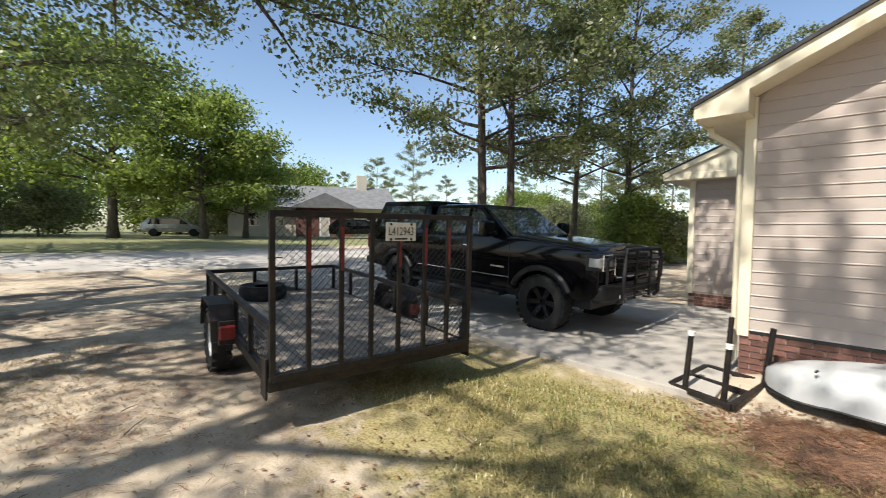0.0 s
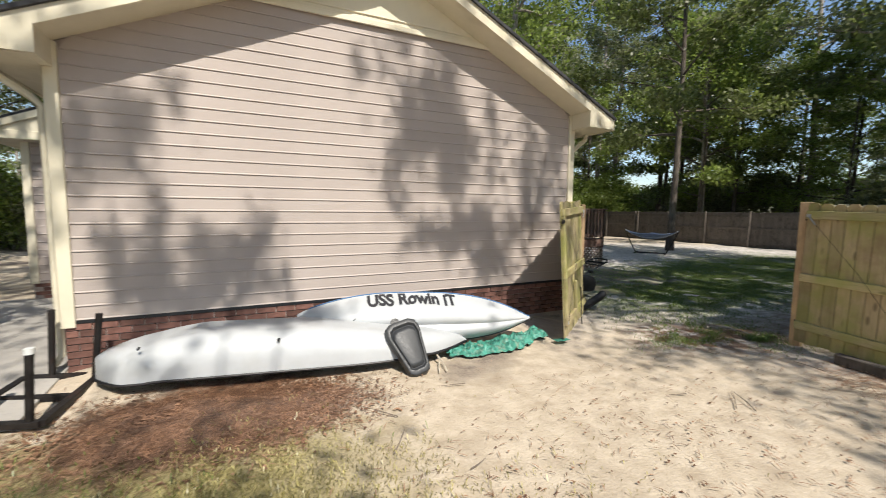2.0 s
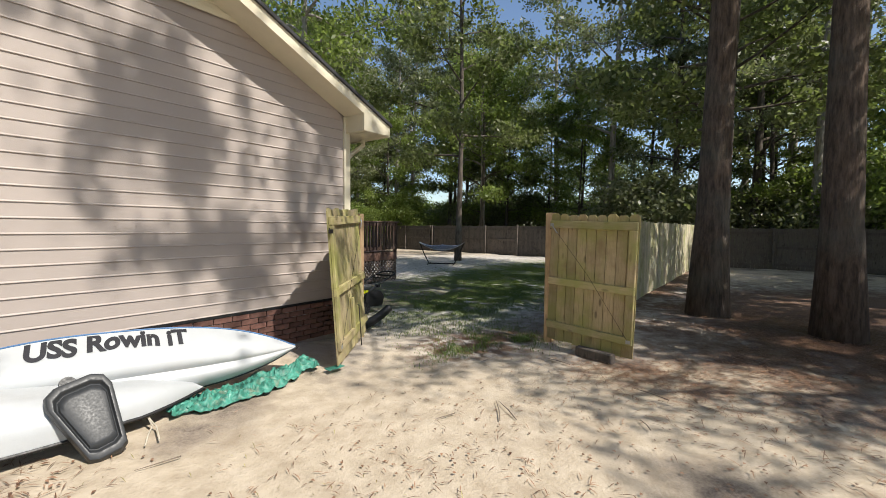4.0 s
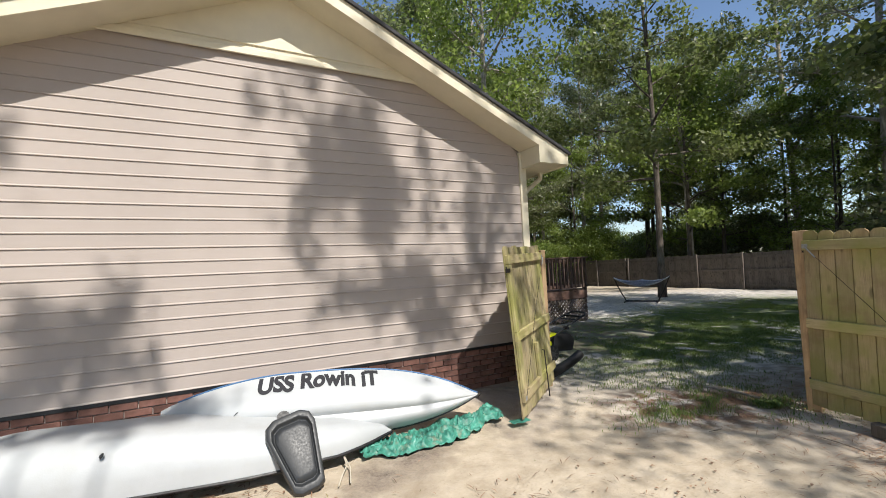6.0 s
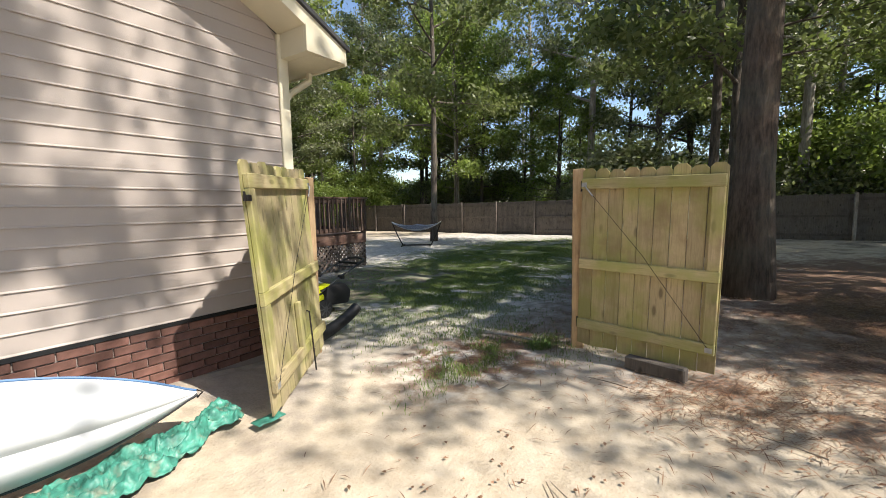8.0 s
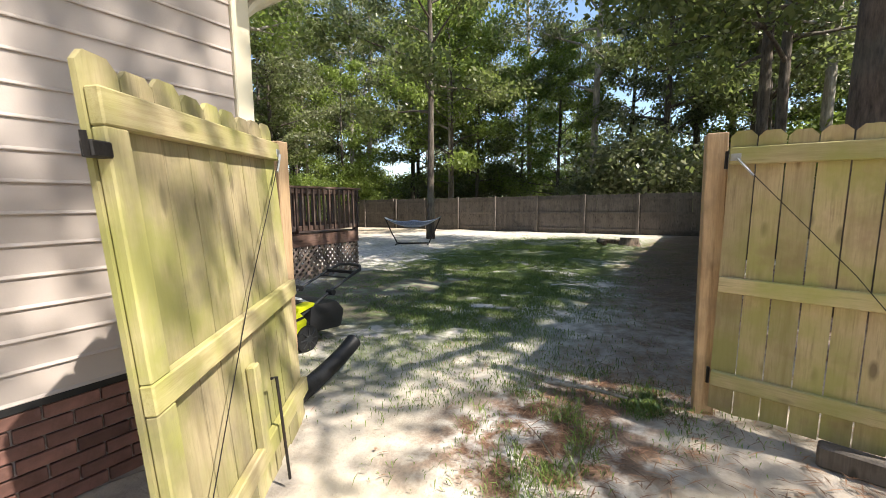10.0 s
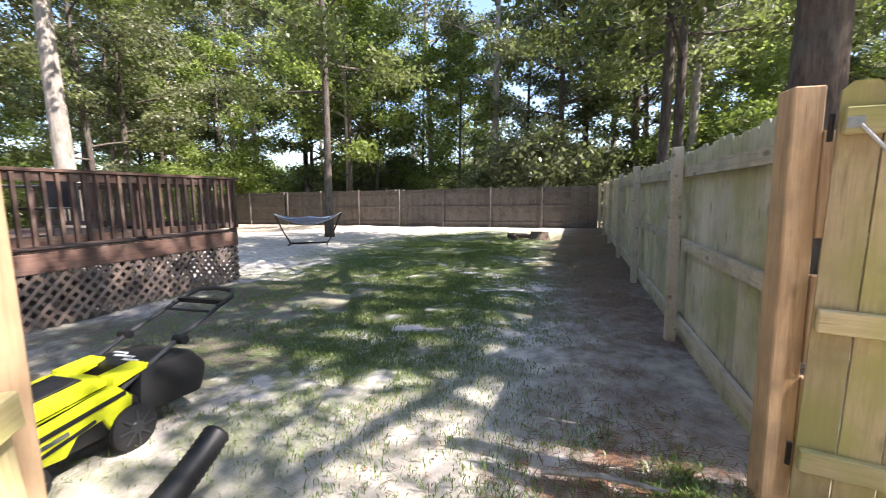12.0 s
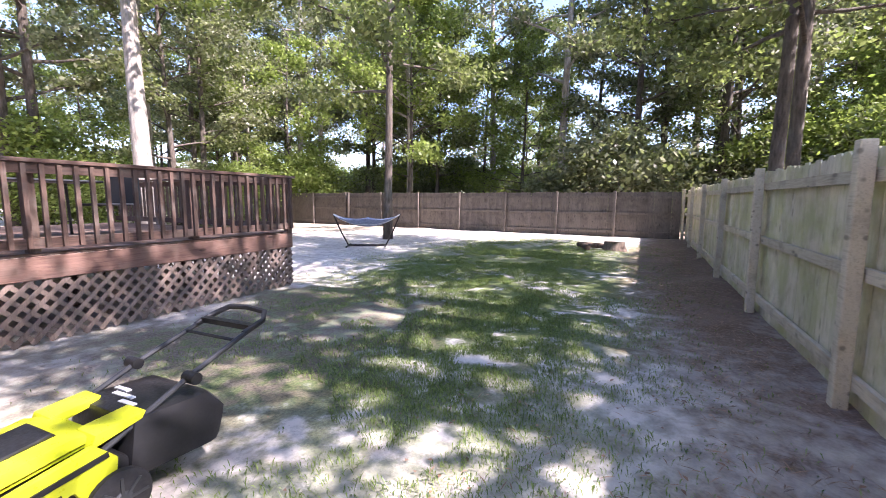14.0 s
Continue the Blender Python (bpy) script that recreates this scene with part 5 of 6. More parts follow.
def hammock():
    t = thing("hammock", pose(16.2, 6.1, gh(16.2, 6.1), 0, 0, -60) @ Matrix.Diagonal((0.98, 1.0, 1.15, 1.0)), "blue striped hammock on a steel stand in the yard", "hammock")
    for s in (-1, 1):
        part("stand_leg", G().tube([(s * 0.55, 0, 0.03), (s * 0.75, 0, 0.35), (s * 0.98, 0, 0.82)], 0.022, 8), M_STEEL, t, smooth=True)
        part("stand_foot", G().tube([(s * 0.55, -0.45, 0.025), (s * 0.55, 0.45, 0.025)], 0.022, 8), M_STEEL, t, smooth=True)
    part("stand_beam", G().tube([(-0.55, 0, 0.03), (0.55, 0, 0.03)], 0.022, 8), M_STEEL, t, smooth=True)
    rows = []
    for i in range(25):
        f = i / 24 * 2 - 1
        rows.append([(f * 0.97, v * 0.38 * (1 - 0.75 * f ** 6), 0.80 - 0.30 * (1 - f * f) + 0.22 * v * v * (1 - abs(f))) for v in np.linspace(-1, 1, 9)])
    cl = part("cloth", G().grid(rows), M_HAMMOCK, t, "blue striped cloth", smooth="all")
    for v in (-0.5, 0.1, 0.6):
        part("white_stripe", G().tube([(f * 0.97, v * 0.38 * (1 - 0.75 * f ** 6), 0.806 - 0.30 * (1 - f * f) + 0.22 * v * v * (1 - abs(f))) for f in np.linspace(-1, 1, 15)], 0.012, 5), M_WHITE, cl)
    return t


hammock()
o = part("tree_stump", G().tube([(0, 0, -0.05), (0, 0, 0.1), (0.01, 0, 0.24)], [0.36, 0.29, 0.27], 18), M_BARKR, m=pose(18.6, -0.45, gh(18.6, -0.4)), smooth=True)
tagged(o, "low sawn tree stump in the grass", "stump")
for x, y, a in ((18.6, 0.35, 20), (18.9, 0.15, 75)):
    o = part("cut_log", G().tube([(-0.45, 0, 0.08), (0.45, 0, 0.08)], 0.075, 10), M_BARKR, m=pose(x, y, gh(x, y), 0, 0, a), smooth=True)
    tagged(o, "short cut log on the grass", "log", "cut logs")
o = part("fallen_stick", G().tube([(7.48, -1.42, 0.03), (7.52, -1.7, 0.035), (7.50, -1.97, 0.03)], [0.012, 0.014, 0.009], 7), M_BARKP, smooth=True)
tagged(o, "pale bare stick lying on the sand", "stick")


# ---- trees ----
def leaf_cloud(cents, per, spread, size, rng, flat=0.6):
    c = np.repeat(np.asarray(cents, float), per, axis=0)
    n = len(c)
    c = c + rng.normal(size=(n, 3)) * np.array([spread, spread, spread * flat])
    u = rng.normal(size=(n, 3))
    u /= np.linalg.norm(u, axis=1)[:, None]
    w2 = rng.normal(size=(n, 3)) + np.array([0, 0, 0.9])
    v = np.cross(u, w2)
    v /= np.linalg.norm(v, axis=1)[:, None] + 1e-9
    s = size * rng.uniform(0.6, 1.3, size=(n, 1))
    q = np.stack([c - u * s * 0.5, c + v * s * 0.28 - u * s * 0.05, c + u * s * 0.5, c - v * s * 0.28 - u * s * 0.05], axis=1).reshape(-1, 3)
    return q


def quads_mesh(name, q, material):
    n = len(q) // 4
    me = bpy.data.meshes.new(name)
    me.vertices.add(len(q))
    me.vertices.foreach_set("co", q.astype(np.float32).ravel())
    me.loops.add(4 * n)
    me.loops.foreach_set("vertex_index", np.arange(4 * n, dtype=np.int32))
    me.polygons.add(n)
    me.polygons.foreach_set("loop_start", np.arange(0, 4 * n, 4, dtype=np.int32))
    me.update(calc_edges=True)
    me.validate()
    me.materials.append(material)
    return me


def tree_parts(seed, H, r, z0, R, limbs, per, leaf, barkm, leafm, spread=0.55, lean=0.3, toward=None, top=True):
    """Meshes of one tree: tapered trunk, limbs with branches, and leaves in clumps at their ends."""
    rng = np.random.default_rng(seed)
    g = G()
    bend = rng.uniform(-lean, lean, 2)
    n = 9

    def axis_at(f):
        return Vector((bend[0] * f * f + 0.08 * math.sin(5 * f + seed), bend[1] * f * f + 0.08 * math.cos(4 * f + seed), H * f))
    g.tube([axis_at(max(0, k / n)) - Vector((0, 0, 0.3 if k == 0 else 0)) for k in range(n + 1)], [r * (1.35 if k == 0 else 1.08 if k == 1 and H < 9 else 1 - 0.8 * k / n) for k in range(n + 1)], 12)
    cents = []
    for i in range(limbs):
        f = z0 / H + (0.97 - z0 / H) * ((i + rng.uniform(0, 0.8)) / limbs)
        b = axis_at(f)
        az = i * 2.399 + rng.uniform(-0.4, 0.4)
        if toward is not None:
            az = toward + rng.uniform(-0.95, 0.95)
        rel = (f - z0 / H) / (1 - z0 / H)
        ln = R * (0.55 + 0.45 * math.sin(math.pi * min(1, 0.25 + 0.75 * rel))) * rng.uniform(0.7, 1.15) * (1.0 if rel < 0.75 else 0.65)
        rise = rng.uniform(0.0, 0.55) + 0.5 * rel
        d = Vector((math.cos(az), math.sin(az), rise)).normalized()
        pts = [b + d * ln * k / 4 + Vector((0, 0, -0.06 * ln * (k / 4) ** 2 + rng.uniform(-0.06, 0.06) * ln * 0.5)) for k in range(5)]
        lr = max(0.018, r * (0.42 - 0.28 * rel))
        g.tube(pts, [lr, lr * 0.75, lr * 0.55, lr * 0.35, lr * 0.12], 6, caps=False)
        for k in (2, 3, 4):
            for j in range(2):
                az2 = az + rng.uniform(-1.2, 1.2)
                d2 = Vector((math.cos(az2), math.sin(az2), rng.uniform(-0.3, 0.6))).normalized()
                l2 = ln * rng.uniform(0.2, 0.42)
                e = pts[k] + d2 * l2
                g.tube([pts[k], pts[k].lerp(e, 0.5) + Vector((0, 0, 0.04)), e], [lr * 0.3, lr * 0.2, 0.008], 4, caps=False)
                cents += [e, pts[k].lerp(e, 0.6)]
        cents += [pts[4], pts[3]]
    if top:
        cents += [axis_at(0.98) + Vector(rng.normal(size=3) * 0.4) for _ in range(3)]
    q = leaf_cloud([tuple(c) for c in cents], per, spread, leaf, rng)
    return g.mesh("trunk", barkm, smooth="all", fix=False), quads_mesh("crown", q, leafm)


def plant(meshes, name, label, x, y, rot=0.0, s=1.0, group=""):
    t = thing(name, Matrix.Translation((x, y, gh(x, y) - 0.05)) @ Matrix.Rotation(rot, 4, 'Z') @ Matrix.Scale(s, 4), label, "tree" if name != "shrub" else "shrub", group)
    part("trunk", meshes[0], M_BARK, t)
    part("crown", meshes[1], M_LEAF, t)
    return t


oak_hi = tree_parts(1, 15, 0.20, 3.6, 4.8, 28, 56, 0.18, M_BARK, M_LEAFP, 0.34)
oak_hi2 = tree_parts(2, 14, 0.18, 3.8, 4.4, 26, 56, 0.18, M_BARK, M_LEAF, 0.32)
plant(oak_hi, "oak_tree", "tall slender oak with grey-green leaves beyond the truck", -9.4, 6.9, 0.3)
plant(oak_hi2, "oak_tree", "tall slender forked oak beyond the truck", -8.6, 7.6, 2.0)
plant(oak_hi2, "oak_tree", "oak with dark trunk beside the shrubs", -9.6, 15.0, 4.0, 0.95)
plant(oak_hi, "oak_tree", "leaning oak beside the house wing", -7.0, 15.2, 5.2, 0.9)
maple = tree_parts(3, 9.5, 0.26, 2.2, 4.6, 24, 52, 0.28, M_BARK, M_LEAFB, 0.55)
plant(maple, "maple_tree", "bright green broad maple across the street", -34.5, -1.0, 0.0, 1.25)
plant(maple, "maple_tree", "bright green maple on the far lawn", -30.5, 3.2, 2.2, 0.95)
plant(maple, "maple_tree", "young bright maple on the far lawn", -30.6, 6.0, 4.2, 0.75)
broad = tree_parts(4, 13, 0.4, 3.4, 6.0, 30, 90, 0.2, M_BARK, M_LEAF, 0.8)
plant(broad, "oak_tree", "large dark oak beside the street", -21.5, -8.0, 1.0)
plant(broad, "oak_tree", "large dark oak across the street", -42.0, -12.0, 3.0, 1.1)
# the oak beside the viewer, whose limbs hang over the trailer
near = tree_parts(5, 12, 0.42, 5.0, 8.4, 20, 78, 0.145, M_BARK, M_LEAF, 0.32, toward=1.95)
plant(near, "oak_tree", "large oak with limbs hanging over the trailer", -6.2, -9.2, 0.0)
plant(near, "oak_tree", "large oak whose limbs reach over the driveway", -9.2, -7.4, -0.75)


def shade_tree(x0, y0, top, spots, seed):
    """Tall oak added out of view to the south; its long upper limbs stand between the sun and the gable wall."""
    rng = np.random.default_rng(seed)
    t = thing("oak_tree", pose(x0, y0, -0.05), "tall unseen oak added to cast leaf shade on the gable", "tree")
    g = G()
    g.tube([(0, 0, -0.2), (0, 0, 2), (0.1, 0.1, 6), (0.0, 0.3, top * 0.7), (0.1, 0.6, top + 1)], [0.5, 0.4, 0.34, 0.26, 0.12], 12)
    cents = []
    k = 1.213
    # limb ends, as x and height on the wall that their shade reaches
    for wx, wz, rx, rz, num in spots:
        d = 8.2 + rng.uniform(-0.4, 0.4)
        hub = Vector((wx - x0, -d - y0, wz + d * k))
        base = Vector((0.1, 0.5, top))
        g.tube([base, base.lerp(hub, 0.5) + Vector((0, 0, 0.4)), hub], [0.028, 0.02, 0.012], 6, caps=False)
        for _ in range(num):
            a, b = rng.normal() * 0.62 * rx, rng.normal() * 0.62 * rz
            dd = d + rng.uniform(-0.5, 0.5)
            e = Vector((wx + a - x0, -dd - y0, wz + b + dd * k))
            g.tube([hub, hub.lerp(e, 0.5) + Vector((0, 0, 0.05)), e], [0.014, 0.009, 0.004], 4, caps=False)
            cents.append(tuple(e))
    q1 = leaf_cloud(cents, 40, 0.078, 0.11, rng, 1.0)
    more = [(rng.normal() * 2.4, rng.uniform(-3, 1), top - rng.uniform(1, 6)) for _ in range(22)]
    for c in more:
        g.tube([(0.1, 0.3, c[2] - 2), c], [0.06, 0.01], 5, caps=False)
    q2 = leaf_cloud(more, 50, 0.4, 0.14, rng)
    part("trunk", g.mesh("trunk", M_BARK, smooth="all", fix=False), M_BARK, t)
    part("crown", quads_mesh("crown", np.concatenate([q1, q2]), M_LEAF), M_LEAF, t)


# unseen shade casters: each spot is a wall place to be shaded
shade_tree(0.2, -19.0, 12.5, ((0.4, 2.35, 0.4, 0.55, 16), (0.8, 1.05, 0.6, 0.5, 19), (1.5, 1.0, 0.5, 0.45, 16), (1.9, 0.05, 0.75, 0.16, 16)), 21)
shade_tree(8.8, -12.5, 20.0, ((3.6, 2.6, 0.55, 0.85, 38), (4.3, 2.5, 0.5, 0.75, 20), (4.2, 1.5, 0.7, 0.4, 16), (4.8, 0.95, 0.5, 0.25, 8), (5.6, 2.3, 0.4, 0.7, 20)), 22)
# sparse oaks added to dapple the ground, nearly all out of view
shade_oak = tree_parts(6, 14, 0.3, 6.5, 4.2, 13, 34, 0.15, M_BARKR, M_LEAF, 0.36)
plant(shade_oak, "oak_tree", "unseen oak added behind the sandy plot to shade the ground", -2.6, -12.4, 0.7)
plant(shade_oak, "oak_tree", "oak added on the neighbouring plot to shade the straw", 9.3, -7.9, 2.1)
plant(shade_oak, "oak_tree", "unseen oak added on the neighbouring plot for straw shade", 9.3, -14.5, 1.0)
plant(shade_oak, "oak_tree", "oak added behind the fence to shade the yard", 14.5, -9.5, 3.4)
plant(shade_oak, "oak_tree", "oak added to shade the street side of the plot", -10.5, -9.5, 5.5)
# dense crowns added south of the straw to keep the sun off it
dense = tree_parts(12, 15, 0.24, 4.2, 4.4, 26, 60, 0.2, M_BARK, M_LEAF, 0.34)
for x, y, r, sc in ((13.4, -13.4, 0.4, 0.9), (17.6, -16.0, 2.0, 0.95), (23.0, -16.5, 1.2, 1.0), (12.6, -20.5, 2.7, 1.0)):
    plant(dense, "oak_tree", "dense dark oak added to shade the neighbouring plot", x, y, r, sc, "neighbouring oaks")
# three more sparse oaks, unseen, for dapples on the sand
plant(shade_oak, "oak_tree", "unseen oak added to shade the sand before the gate", 8.4, -11.6, 4.1, 0.78)
plant(shade_oak, "oak_tree", "unseen oak added to shade the sand beside the trailer", -5.2, -11.8, 2.9, 0.85)
plant(shade_oak, "oak_tree", "unseen oak added to shade the sand behind the trailer", -8.4, -11.0, 0.3, 0.85)
big = tree_parts(7, 17, 0.29, 7.0, 4.6, 13, 40, 0.18, M_BARKR, M_LEAF, 0.42, lean=0.1)
plant(big, "pine_tree", "thick reddish-brown trunk just outside the fence", 11.15, -4.0, 0.4, 0.97)
plant(big, "pine_tree", "thick brown trunk on the straw by the fence", 10.5, -5.6, 2.4, 0.9)
slim = tree_parts(8, 15, 0.135, 4.4, 3.8, 20, 50, 0.19, M_BARK, M_LEAF, 0.32, lean=0.05)
plant(slim, "oak_tree", "slim dark trunk just outside the fence", 16.2, -3.3, 0.0)
plant(slim, "oak_tree", "slim dark trunk beside its twin outside the fence", 17.0, -3.85, 2.6)
plant(slim, "oak_tree", "slim tree standing in the yard by the hammock", 18.4, 6.8, 1.1, 1.1)
pale = tree_parts(9, 15, 0.24, 6.5, 3.4, 18, 50, 0.2, M_BARKP, M_LEAFB, 0.6, lean=0.15)
plant(pale, "tulip_tree", "pale sunlit trunk behind the deck", 13.0, 11.1, 0.0, 1.05)
plant(pale, "tulip_tree", "pale slim trunk behind the back fence", 28.0, 11.6, 1.7, 0.9)

# woodland beyond the fences: a few kinds of tree, each planted many times
kinds = [tree_parts(30 + k, h, r, z, R, n, per, lf, bk, lm, sp) for k, (h, r, z, R, n, per, lf, bk, lm, sp) in enumerate((
    (16, 0.17, 4.0, 3.4, 21, 42, 0.19, M_BARK, M_LEAFP, 0.28), (14, 0.14, 2.8, 3.2, 21, 42, 0.19, M_BARK, M_LEAF, 0.28),
    (18, 0.20, 6.0, 3.6, 20, 42, 0.19, M_BARKP, M_LEAFP, 0.30), (10, 0.10, 1.6, 2.8, 17, 38, 0.17, M_BARK, M_LEAFB, 0.26)))]
low = tree_parts(40, 3.2, 0.05, 0.4, 1.5, 16, 40, 0.16, M_BARK, M_LEAFB, 0.4)
lowd = tree_parts(41, 2.6, 0.05, 0.3, 1.5, 16, 40, 0.16, M_BARK, M_LEAFP, 0.4)
rs = random.Random(17)


def wood_patch(n, xr, yr, what, name, label, smin, smax, group):
    for _ in range(n):
        x, y = rs.uniform(*xr), rs.uniform(*yr)
        plant(rs.choice(what), name, label, x, y, rs.uniform(0, 6.28), rs.uniform(smin, smax), group)


wood_patch(22, (25.5, 36), (-7, 30), kinds, "forest_tree", "woodland tree behind the back fence", 0.95, 1.35, "woodland trees")
wood_patch(22, (12, 34), (17, 40), kinds, "forest_tree", "woodland tree beyond the deck", 1.0, 1.4, "woodland trees")
wood_patch(7, (28, 46), (-34, -10), kinds, "forest_tree", "woodland tree behind the neighbouring plot", 0.85, 1.2, "woodland trees")
wood_patch(3, (17, 23), (-18, -9), kinds, "forest_tree", "slim tree on the neighbouring plot", 0.7, 1.0, "woodland trees")
wood_patch(15, (38, 70), (-30, 60), kinds, "forest_tree", "tall woodland tree far behind the fence", 1.0, 1.4, "woodland trees")
wood_patch(12, (-4, 12), (20, 40), kinds, "forest_tree", "woodland tree behind the house", 0.8, 1.1, "woodland trees")
wood_patch(40, (-95, -48), (-45, 75), kinds, "forest_tree", "green tree far along the street", 0.5, 0.85, "street trees")
wood_patch(7, (-24, -10), (28, 50), kinds, "forest_tree", "tree beyond the neighbouring lawns", 0.45, 0.7, "street trees")
wood_patch(32, (30, 54), (-14, 44), [low, lowd, lowd], "shrub", "leafy shrub behind the back fence", 0.8, 1.6, "woodland shrubs")
wood_patch(12, (26, 36), (-26, -6), [low, lowd], "shrub", "leafy shrub behind the neighbouring fence", 0.8, 1.5, "woodland shrubs")
wood_patch(9, (27, 50), (-18, -3), kinds, "forest_tree", "woodland tree behind the corner of the yard", 0.8, 1.2, "woodland trees")
wood_patch(26, (27, 46), (-20, 4), [low, lowd], "shrub", "leafy shrub behind the corner of the yard", 0.8, 1.6, "woodland shrubs")
wood_patch(9, (14, 26), (15.5, 22), [low, lowd], "shrub", "leafy shrub beyond the deck", 0.7, 1.3, "woodland shrubs")
wood_patch(30, (-62, -44), (-36, 24), [low, lowd], "forest_tree", "low green tree far along the street", 1.6, 2.6, "street trees")
wood_patch(9, (-30, -17), (28, 46), [low, low, lowd], "forest_tree", "low green tree beyond the truck", 1.0, 1.6, "street trees")
wood_patch(14, (-26, -12), (20, 34), [low, lowd], "shrub", "shrub on the lawn beyond the truck", 0.6, 1.0, "front shrubs")
wood_patch(6, (-7.5, -3.6), (14.5, 18.5), [low, low, lowd], "shrub", "bright leafy shrub beside the house wing", 0.6, 0.95, "front shrubs")
wood_patch(22, (-60, -40), (-30, 30), [low, lowd], "shrub", "shrub on the far lawns", 0.7, 1.3, "front shrubs")

for x, y, k, sc in ((31.0, 11.2, 1, 1.0), (36.5, 14.6, 0, 1.15), (34.0, 9.0, 3, 1.2), (41.0, 17.5, 2, 1.2)):
    plant(kinds[k], "forest_tree", "woodland tree behind the hammock and fence", x, y, x, sc, "woodland trees")
for x, y, sc in ((32.0, 13.6, 1.3), (35.0, 11.4, 1.5), (38.5, 15.8, 1.6)):
    plant(lowd, "shrub", "leafy shrub behind the hammock and fence", x, y, y, sc, "woodland shrubs")

# ---- the house and cars across the street ----
def far_house(x, y, rot, label):
    t = thing("house", pose(x, y, gh(x, y), 0, 0, rot), label, "house")
    part("wall", G().box(-7, 7, 0, 8, -0.3, 2.6), M_PALEWALL, t)
    part("brick_wall", G().box(-1.5, 3.5, -0.6, 0.0, -0.3, 2.6), M_BRICK, t)
    p = [(-7.5, -0.6, 2.6), (7.5, -0.6, 2.6), (7.5, 8.6, 2.6), (-7.5, 8.6, 2.6), (-7.5, 4, 4.9), (7.5, 4, 4.9)]
    rf = part("roof", G().add(p, [(0, 1, 5, 4), (2, 3, 4, 5), (0, 4, 3), (1, 2, 5), (0, 3, 2, 1)]), M_GREYROOF, t)
    part("porch_roof", G().add([(-2, -1.0, 2.55), (4, -1.0, 2.55), (1, -1.0, 3.9), (-2, 3, 2.7), (4, 3, 2.7), (1, 3, 4.0)], [(0, 1, 2), (3, 5, 4), (0, 2, 5, 3), (1, 4, 5, 2), (0, 3, 4, 1)]), M_GREYROOF, t)
    part("chimney", G().box(4.2, 5.2, 3.4, 4.3, 3.8, 6.1, b=0.03), M_PALEWALL, rf, "pale chimney")
    for wx in (-5, -3, 5.2):
        wn = part("window", G().box(wx - 0.5, wx + 0.5, -0.04, 0.0, 0.9, 2.1, b=0.01), M_WHITE, t)
        part("pane", G().box(wx - 0.42, wx + 0.42, -0.05, -0.041, 0.98, 2.02), M_TINT, wn)
        part("sash_bar", G().box(wx - 0.42, wx + 0.42, -0.06, -0.051, 1.47, 1.52), M_WHITE, wn)
    dr = part("door", G().box(0.5, 1.4, -0.66, -0.6, 0, 2.05, b=0.01), M_WHITE, t)
    part("door_panel", G().box(0.62, 1.28, -0.67, -0.661, 0.2, 1.9), M_PALEWALL, dr)
    return t


far_house(-34.0, 13.2, 62, "pale low house with grey roof across the street")
far_house(39.0, -10.0, -90, "pale house behind the neighbouring board fence")


def far_car(x, y, rot, paint, label):
    t = thing("car", pose(x, y, gh(x, y), 0, 0, rot), label, "car")
    part("body", G().prism([(-2.2, 0.35), (2.1, 0.35), (2.2, 0.7), (1.3, 0.95), (0.6, 1.45), (-1.6, 1.5), (-2.2, 1.0)], -0.85, 0.85), paint, t, smooth=True, bevel=0.05)
    for s in (-1, 1):
        part("side_window", G().prism([(-1.7, 0.98), (1.0, 0.98), (0.5, 1.38), (-1.5, 1.42)], min(s * 0.85, s * 0.86), max(s * 0.85, s * 0.86)), M_TINT, t)
        for xx in (-1.35, 1.35):
            part("wheel", G().lathe([(0.0, -0.1), (0.3, -0.1), (0.32, 0), (0.3, 0.1), (0.0, 0.1)], 20, pose(xx, s * 0.8, 0.32, 0, 0, 90)), M_RUBBER, t, smooth=True)
    return t


far_car(-38.5, 3.4, 70, M_CARGREY, "silver car parked on the far lawn")
far_car(-27.5, 13.5, 60, M_BLACKPAINT, "dark car parked before the far house")


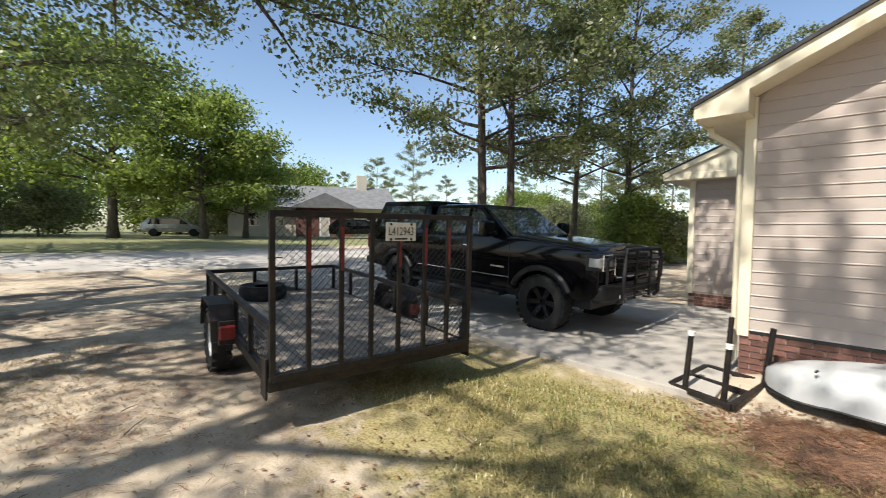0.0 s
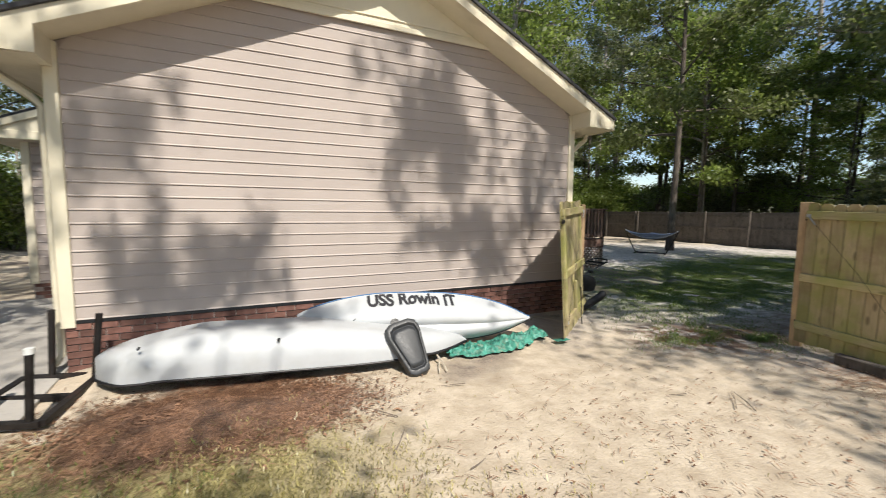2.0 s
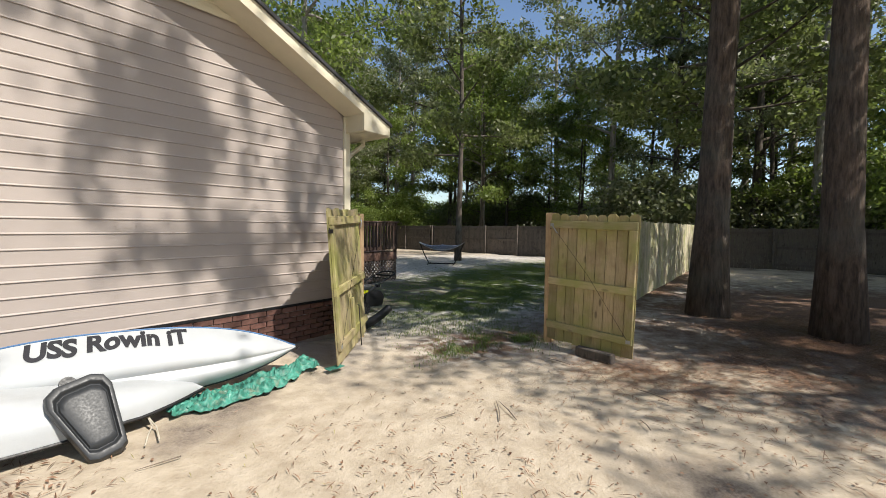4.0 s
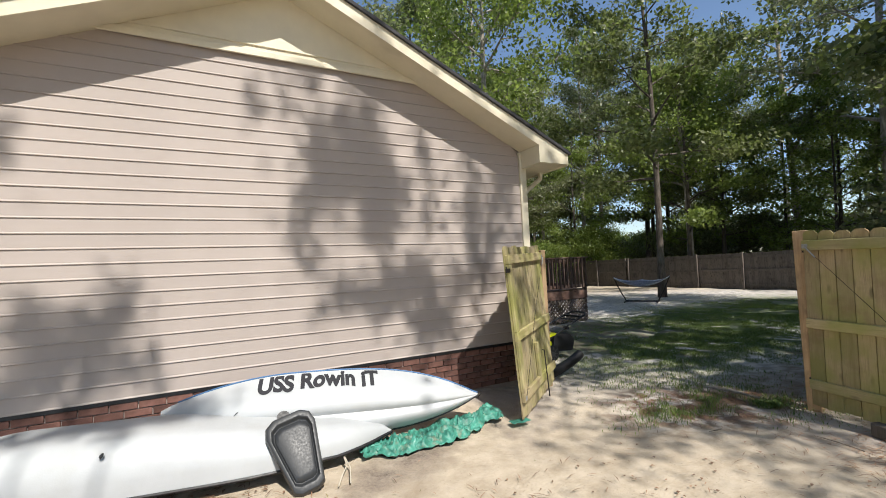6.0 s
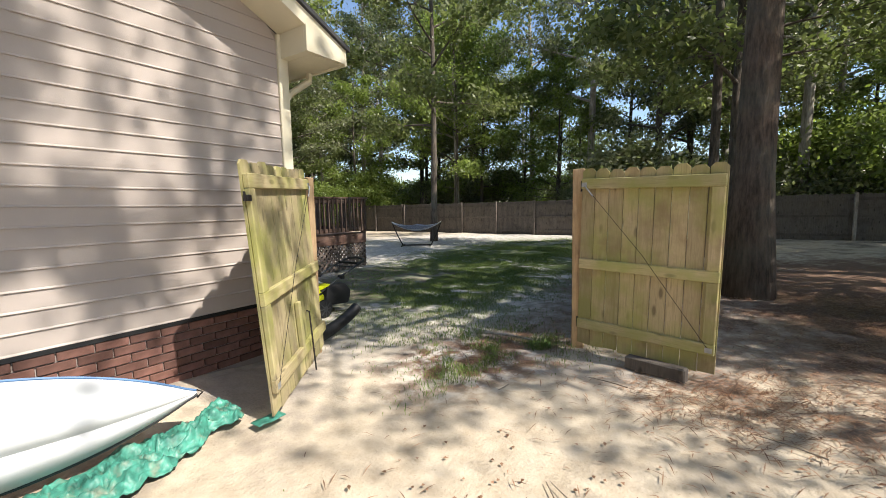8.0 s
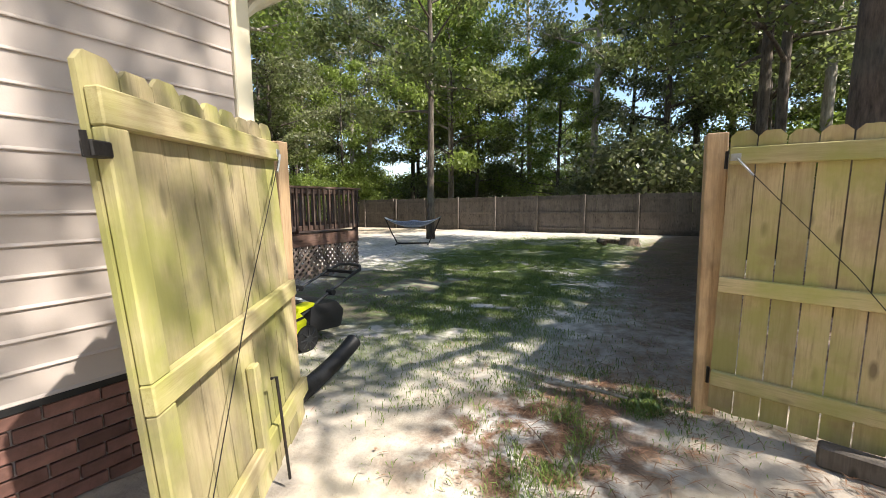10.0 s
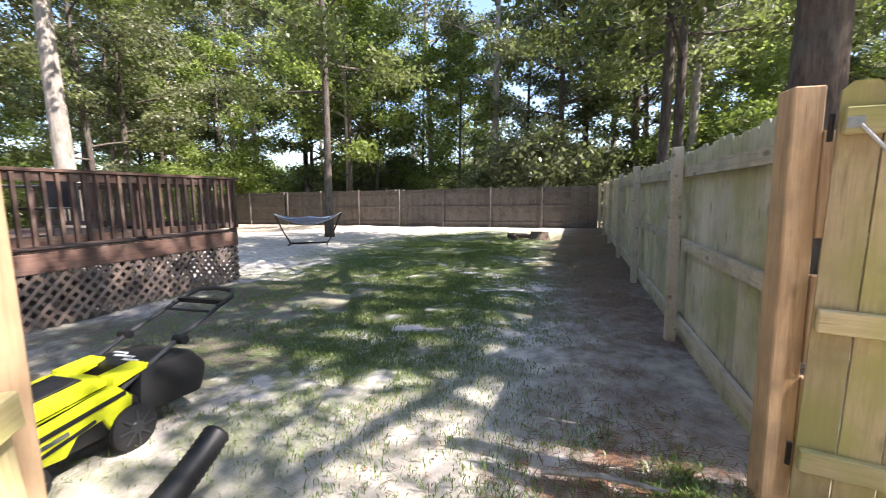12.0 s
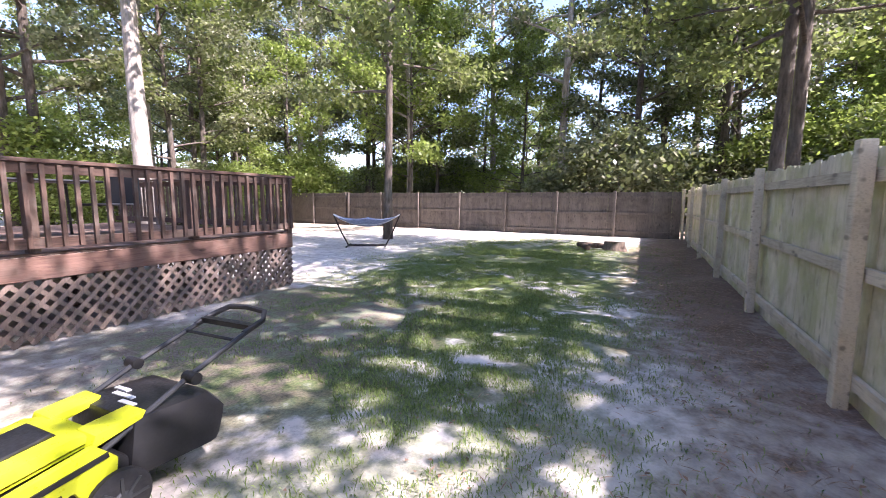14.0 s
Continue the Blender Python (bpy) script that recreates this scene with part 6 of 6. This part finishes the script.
# ---- grass, straw, twigs, litter ----
def blades(name, label, n, spots, size, material, wild=0.5, flat=False, seed=3):
    """Many thin blades or needles, scattered in patches: spots are (x, y, rx, ry, share)."""
    rng = np.random.default_rng(seed)
    w = np.array([s[4] for s in spots], float)
    pick = rng.choice(len(spots), n, p=w / w.sum())
    s = np.array([q[:4] for q in spots], float)[pick]
    xy = s[:, :2] + rng.normal(size=(n, 2)) * s[:, 2:] * 0.55
    keep = np.array([noise.noise((x * 0.8, y * 0.8, seed)) + 0.6 * noise.noise((x * 2.7, y * 2.7, seed)) > -wild for x, y in xy])
    keep &= ~((xy[:, 0] > -0.2) & (xy[:, 0] < 6.2) & (xy[:, 1] > -0.1)) & ~((xy[:, 0] < -0.02) & (xy[:, 1] > -1.0) & (xy[:, 1] < 4.1))
    xy = xy[keep]
    n = len(xy)
    z = np.array([gh(x, y) + 0.035 * noise.noise((x * 0.9, y * 0.9, 0)) + 0.02 * noise.noise((x * 3.1, y * 3.1, 5)) - 0.012 for x, y in xy])
    az = rng.uniform(0, 6.28, n)
    ln = size * rng.uniform(0.5, 1.4, n)
    d = np.stack([np.cos(az), np.sin(az), np.zeros(n)], 1)
    sd = np.stack([-np.sin(az), np.cos(az), np.zeros(n)], 1)
    p = np.column_stack([xy, z])
    if flat:
        tilt = rng.uniform(0.0, 0.25, n)[:, None]
        wd = (0.0035 if flat == 1 else 0.011)
        p[:, 2] += 0.016
        a, b = p - d * ln[:, None] / 2, p + d * ln[:, None] / 2 + np.array([0, 0, 1]) * tilt * ln[:, None] * 0.5
        mid = (a + b) / 2 + np.array([0, 0, 0.006])
        q = np.stack([a, mid + sd * wd, b, mid - sd * wd], 1).reshape(-1, 3)
    else:
        tip = p + d * (ln * rng.uniform(0.2, 0.8, n))[:, None] + np.array([0, 0, 1]) * (ln * rng.uniform(0.4, 0.9, n))[:, None]
        mid = (p + tip) / 2 + np.array([0, 0, 0.2]) * ln[:, None]
        q = np.stack([p - sd * 0.004, mid - sd * 0.0035, tip, mid + sd * 0.0035], 1).reshape(-1, 3)
    ob = new(name, quads_mesh(name, q, material))
    tagged(ob, label, name.split("_")[-1], kind="stuff")


blades("green_grass", "short green grass in the back yard", 170000, ((11.5, 0.8, 3.2, 1.9, 5), (15.5, 1.8, 3.6, 2.4, 5), (18.5, 1.5, 3.0, 3.0, 2), (7.6, -1.9, 0.5, 0.6, 0.35), (9.0, 0.0, 1.6, 1.2, 1.4), (7.0, -1.0, 0.8, 0.6, 0.12)), 0.05, M_GRASS, 0.12)
blades("dry_grass", "thin yellowed grass on the sand", 42000, ((-1.0, -2.3, 2.3, 0.9, 4), (0.5, -2.9, 1.9, 1.1, 5), (2.0, -3.6, 1.2, 0.7, 0.5), (-4.5, -5.5, 2.0, 0.9, 0.6)), 0.05, M_DRYGRASS, 0.1, seed=4)
blades("green_weeds", "sparse green weeds by the gate", 9000, ((7.2, -1.2, 0.6, 0.5, 1), (6.7, -1.7, 0.7, 0.22, 2.5), (7.55, -2.1, 0.25, 0.2, 2), (-1.2, -2.0, 2.0, 0.6, 2), (0.3, -2.9, 1.6, 1.0, 2)), 0.07, M_GRASS, 0.1, seed=6)
blades("pine_straw", "reddish pine straw on the ground", 42000, ((9.6, -5.4, 3.0, 2.2, 6), (1.25, -1.35, 0.95, 0.55, 4), (15, -2.0, 6.5, 0.5, 1.5), (7.4, -1.9, 0.8, 0.5, 0.7), (7.0, -3.7, 0.7, 0.8, 0.6), (-5, -6.2, 3, 1, 0.5), (-4.5, -4.9, 2.6, 0.9, 0.7)) , 0.11, M_STRAW, 0.35, 1, 8)
blades("dead_leaves", "scattered dry brown leaves", 8600, ((1.2, -1.4, 1.0, 0.5, 11), (9.0, -5.0, 2.4, 2.0, 3), (-1, -3.6, 3, 1.2, 0.8), (14, -1.5, 5, 0.6, 1), (-5, -5.5, 3, 1.2, 1)), 0.045, M_STRAW, 0.6, 2, 9)
blades("leaf_litter", "brown leaf scraps and bark bits on the sand", 620, ((4.4, -3.0, 2.2, 1.1, 4), (2.4, -4.0, 1.6, 0.9, 3), (5.6, -4.6, 1.8, 0.9, 3), (8.2, -0.6, 1.6, 1.0, 2)), 0.026, M_STRAW, 0.3, 2, 14)
blades("needle_litter", "thin dry needles and stems on the sand", 1500, ((4.2, -3.0, 2.2, 1.1, 4), (2.6, -3.8, 1.6, 0.9, 3), (5.6, -4.4, 1.8, 0.9, 3), (8.4, -0.8, 1.6, 1.0, 2)), 0.08, M_STRAW, 0.2, 1, 15)
rng = np.random.default_rng(12)
for i in range(26):
    x, y = (rng.uniform(-6, 1), rng.uniform(-5.5, -3)) if i < 12 else (rng.uniform(2, 7.4), rng.uniform(-4.2, -1.5)) if i < 24 else (rng.uniform(7.5, 11), rng.uniform(-6, -3))
    a, ln = rng.uniform(0, 3.14), rng.uniform(0.12, 0.4)
    z = gh(x, y) + 0.035 * noise.noise((x * 0.9, y * 0.9, 0)) + 0.012
    c, s = math.cos(a) * ln / 2, math.sin(a) * ln / 2
    o = part("twig", G().tube([(x - c, y - s, z), (x + 0.01 * s, y - 0.01, z + 0.004), (x + c, y + s, z)], [0.005, 0.0045, 0.002], 5), M_TWIG)
    tagged(o, "fallen grey twig on the sand", "twig", "twigs")

# ---- bricks of the house base ----
def brick_mesh(l):
    return G().box(-l / 2, l / 2, -0.008, 0.03, -BRICK_H / 2 + 0.0045, BRICK_H / 2 - 0.0045, b=0.003).mesh("brick", M_BRICK)


whole, half = brick_mesh(BRICK_L - 0.009), brick_mesh(BRICK_L / 2 - 0.009)
for r in range(7):
    z = SILL - 0.03 - BRICK_H * (r + 0.5)
    x = 0.0
    if r % 2:
        part("brick", half, M_BRICK, wall_south, m=pose(BRICK_L / 4, 0, z))
        x = BRICK_L / 2
    while x + BRICK_L <= HW + 0.001:
        part("brick", whole, M_BRICK, wall_south, m=pose(x + BRICK_L / 2, 0, z))
        x += BRICK_L
    if HW - x > BRICK_L / 2 - 0.02:
        part("brick", half, M_BRICK, wall_south, m=pose(x + BRICK_L / 4, 0, z))
for r in range(5):
    for k in range(7):
        part("brick", whole, M_BRICK, wing, m=pose(0.05 + (k + (0.5 if r % 2 else 0.0)) * BRICK_L + 0.06, 0.022, 0.36 - BRICK_H * (r + 0.5)))
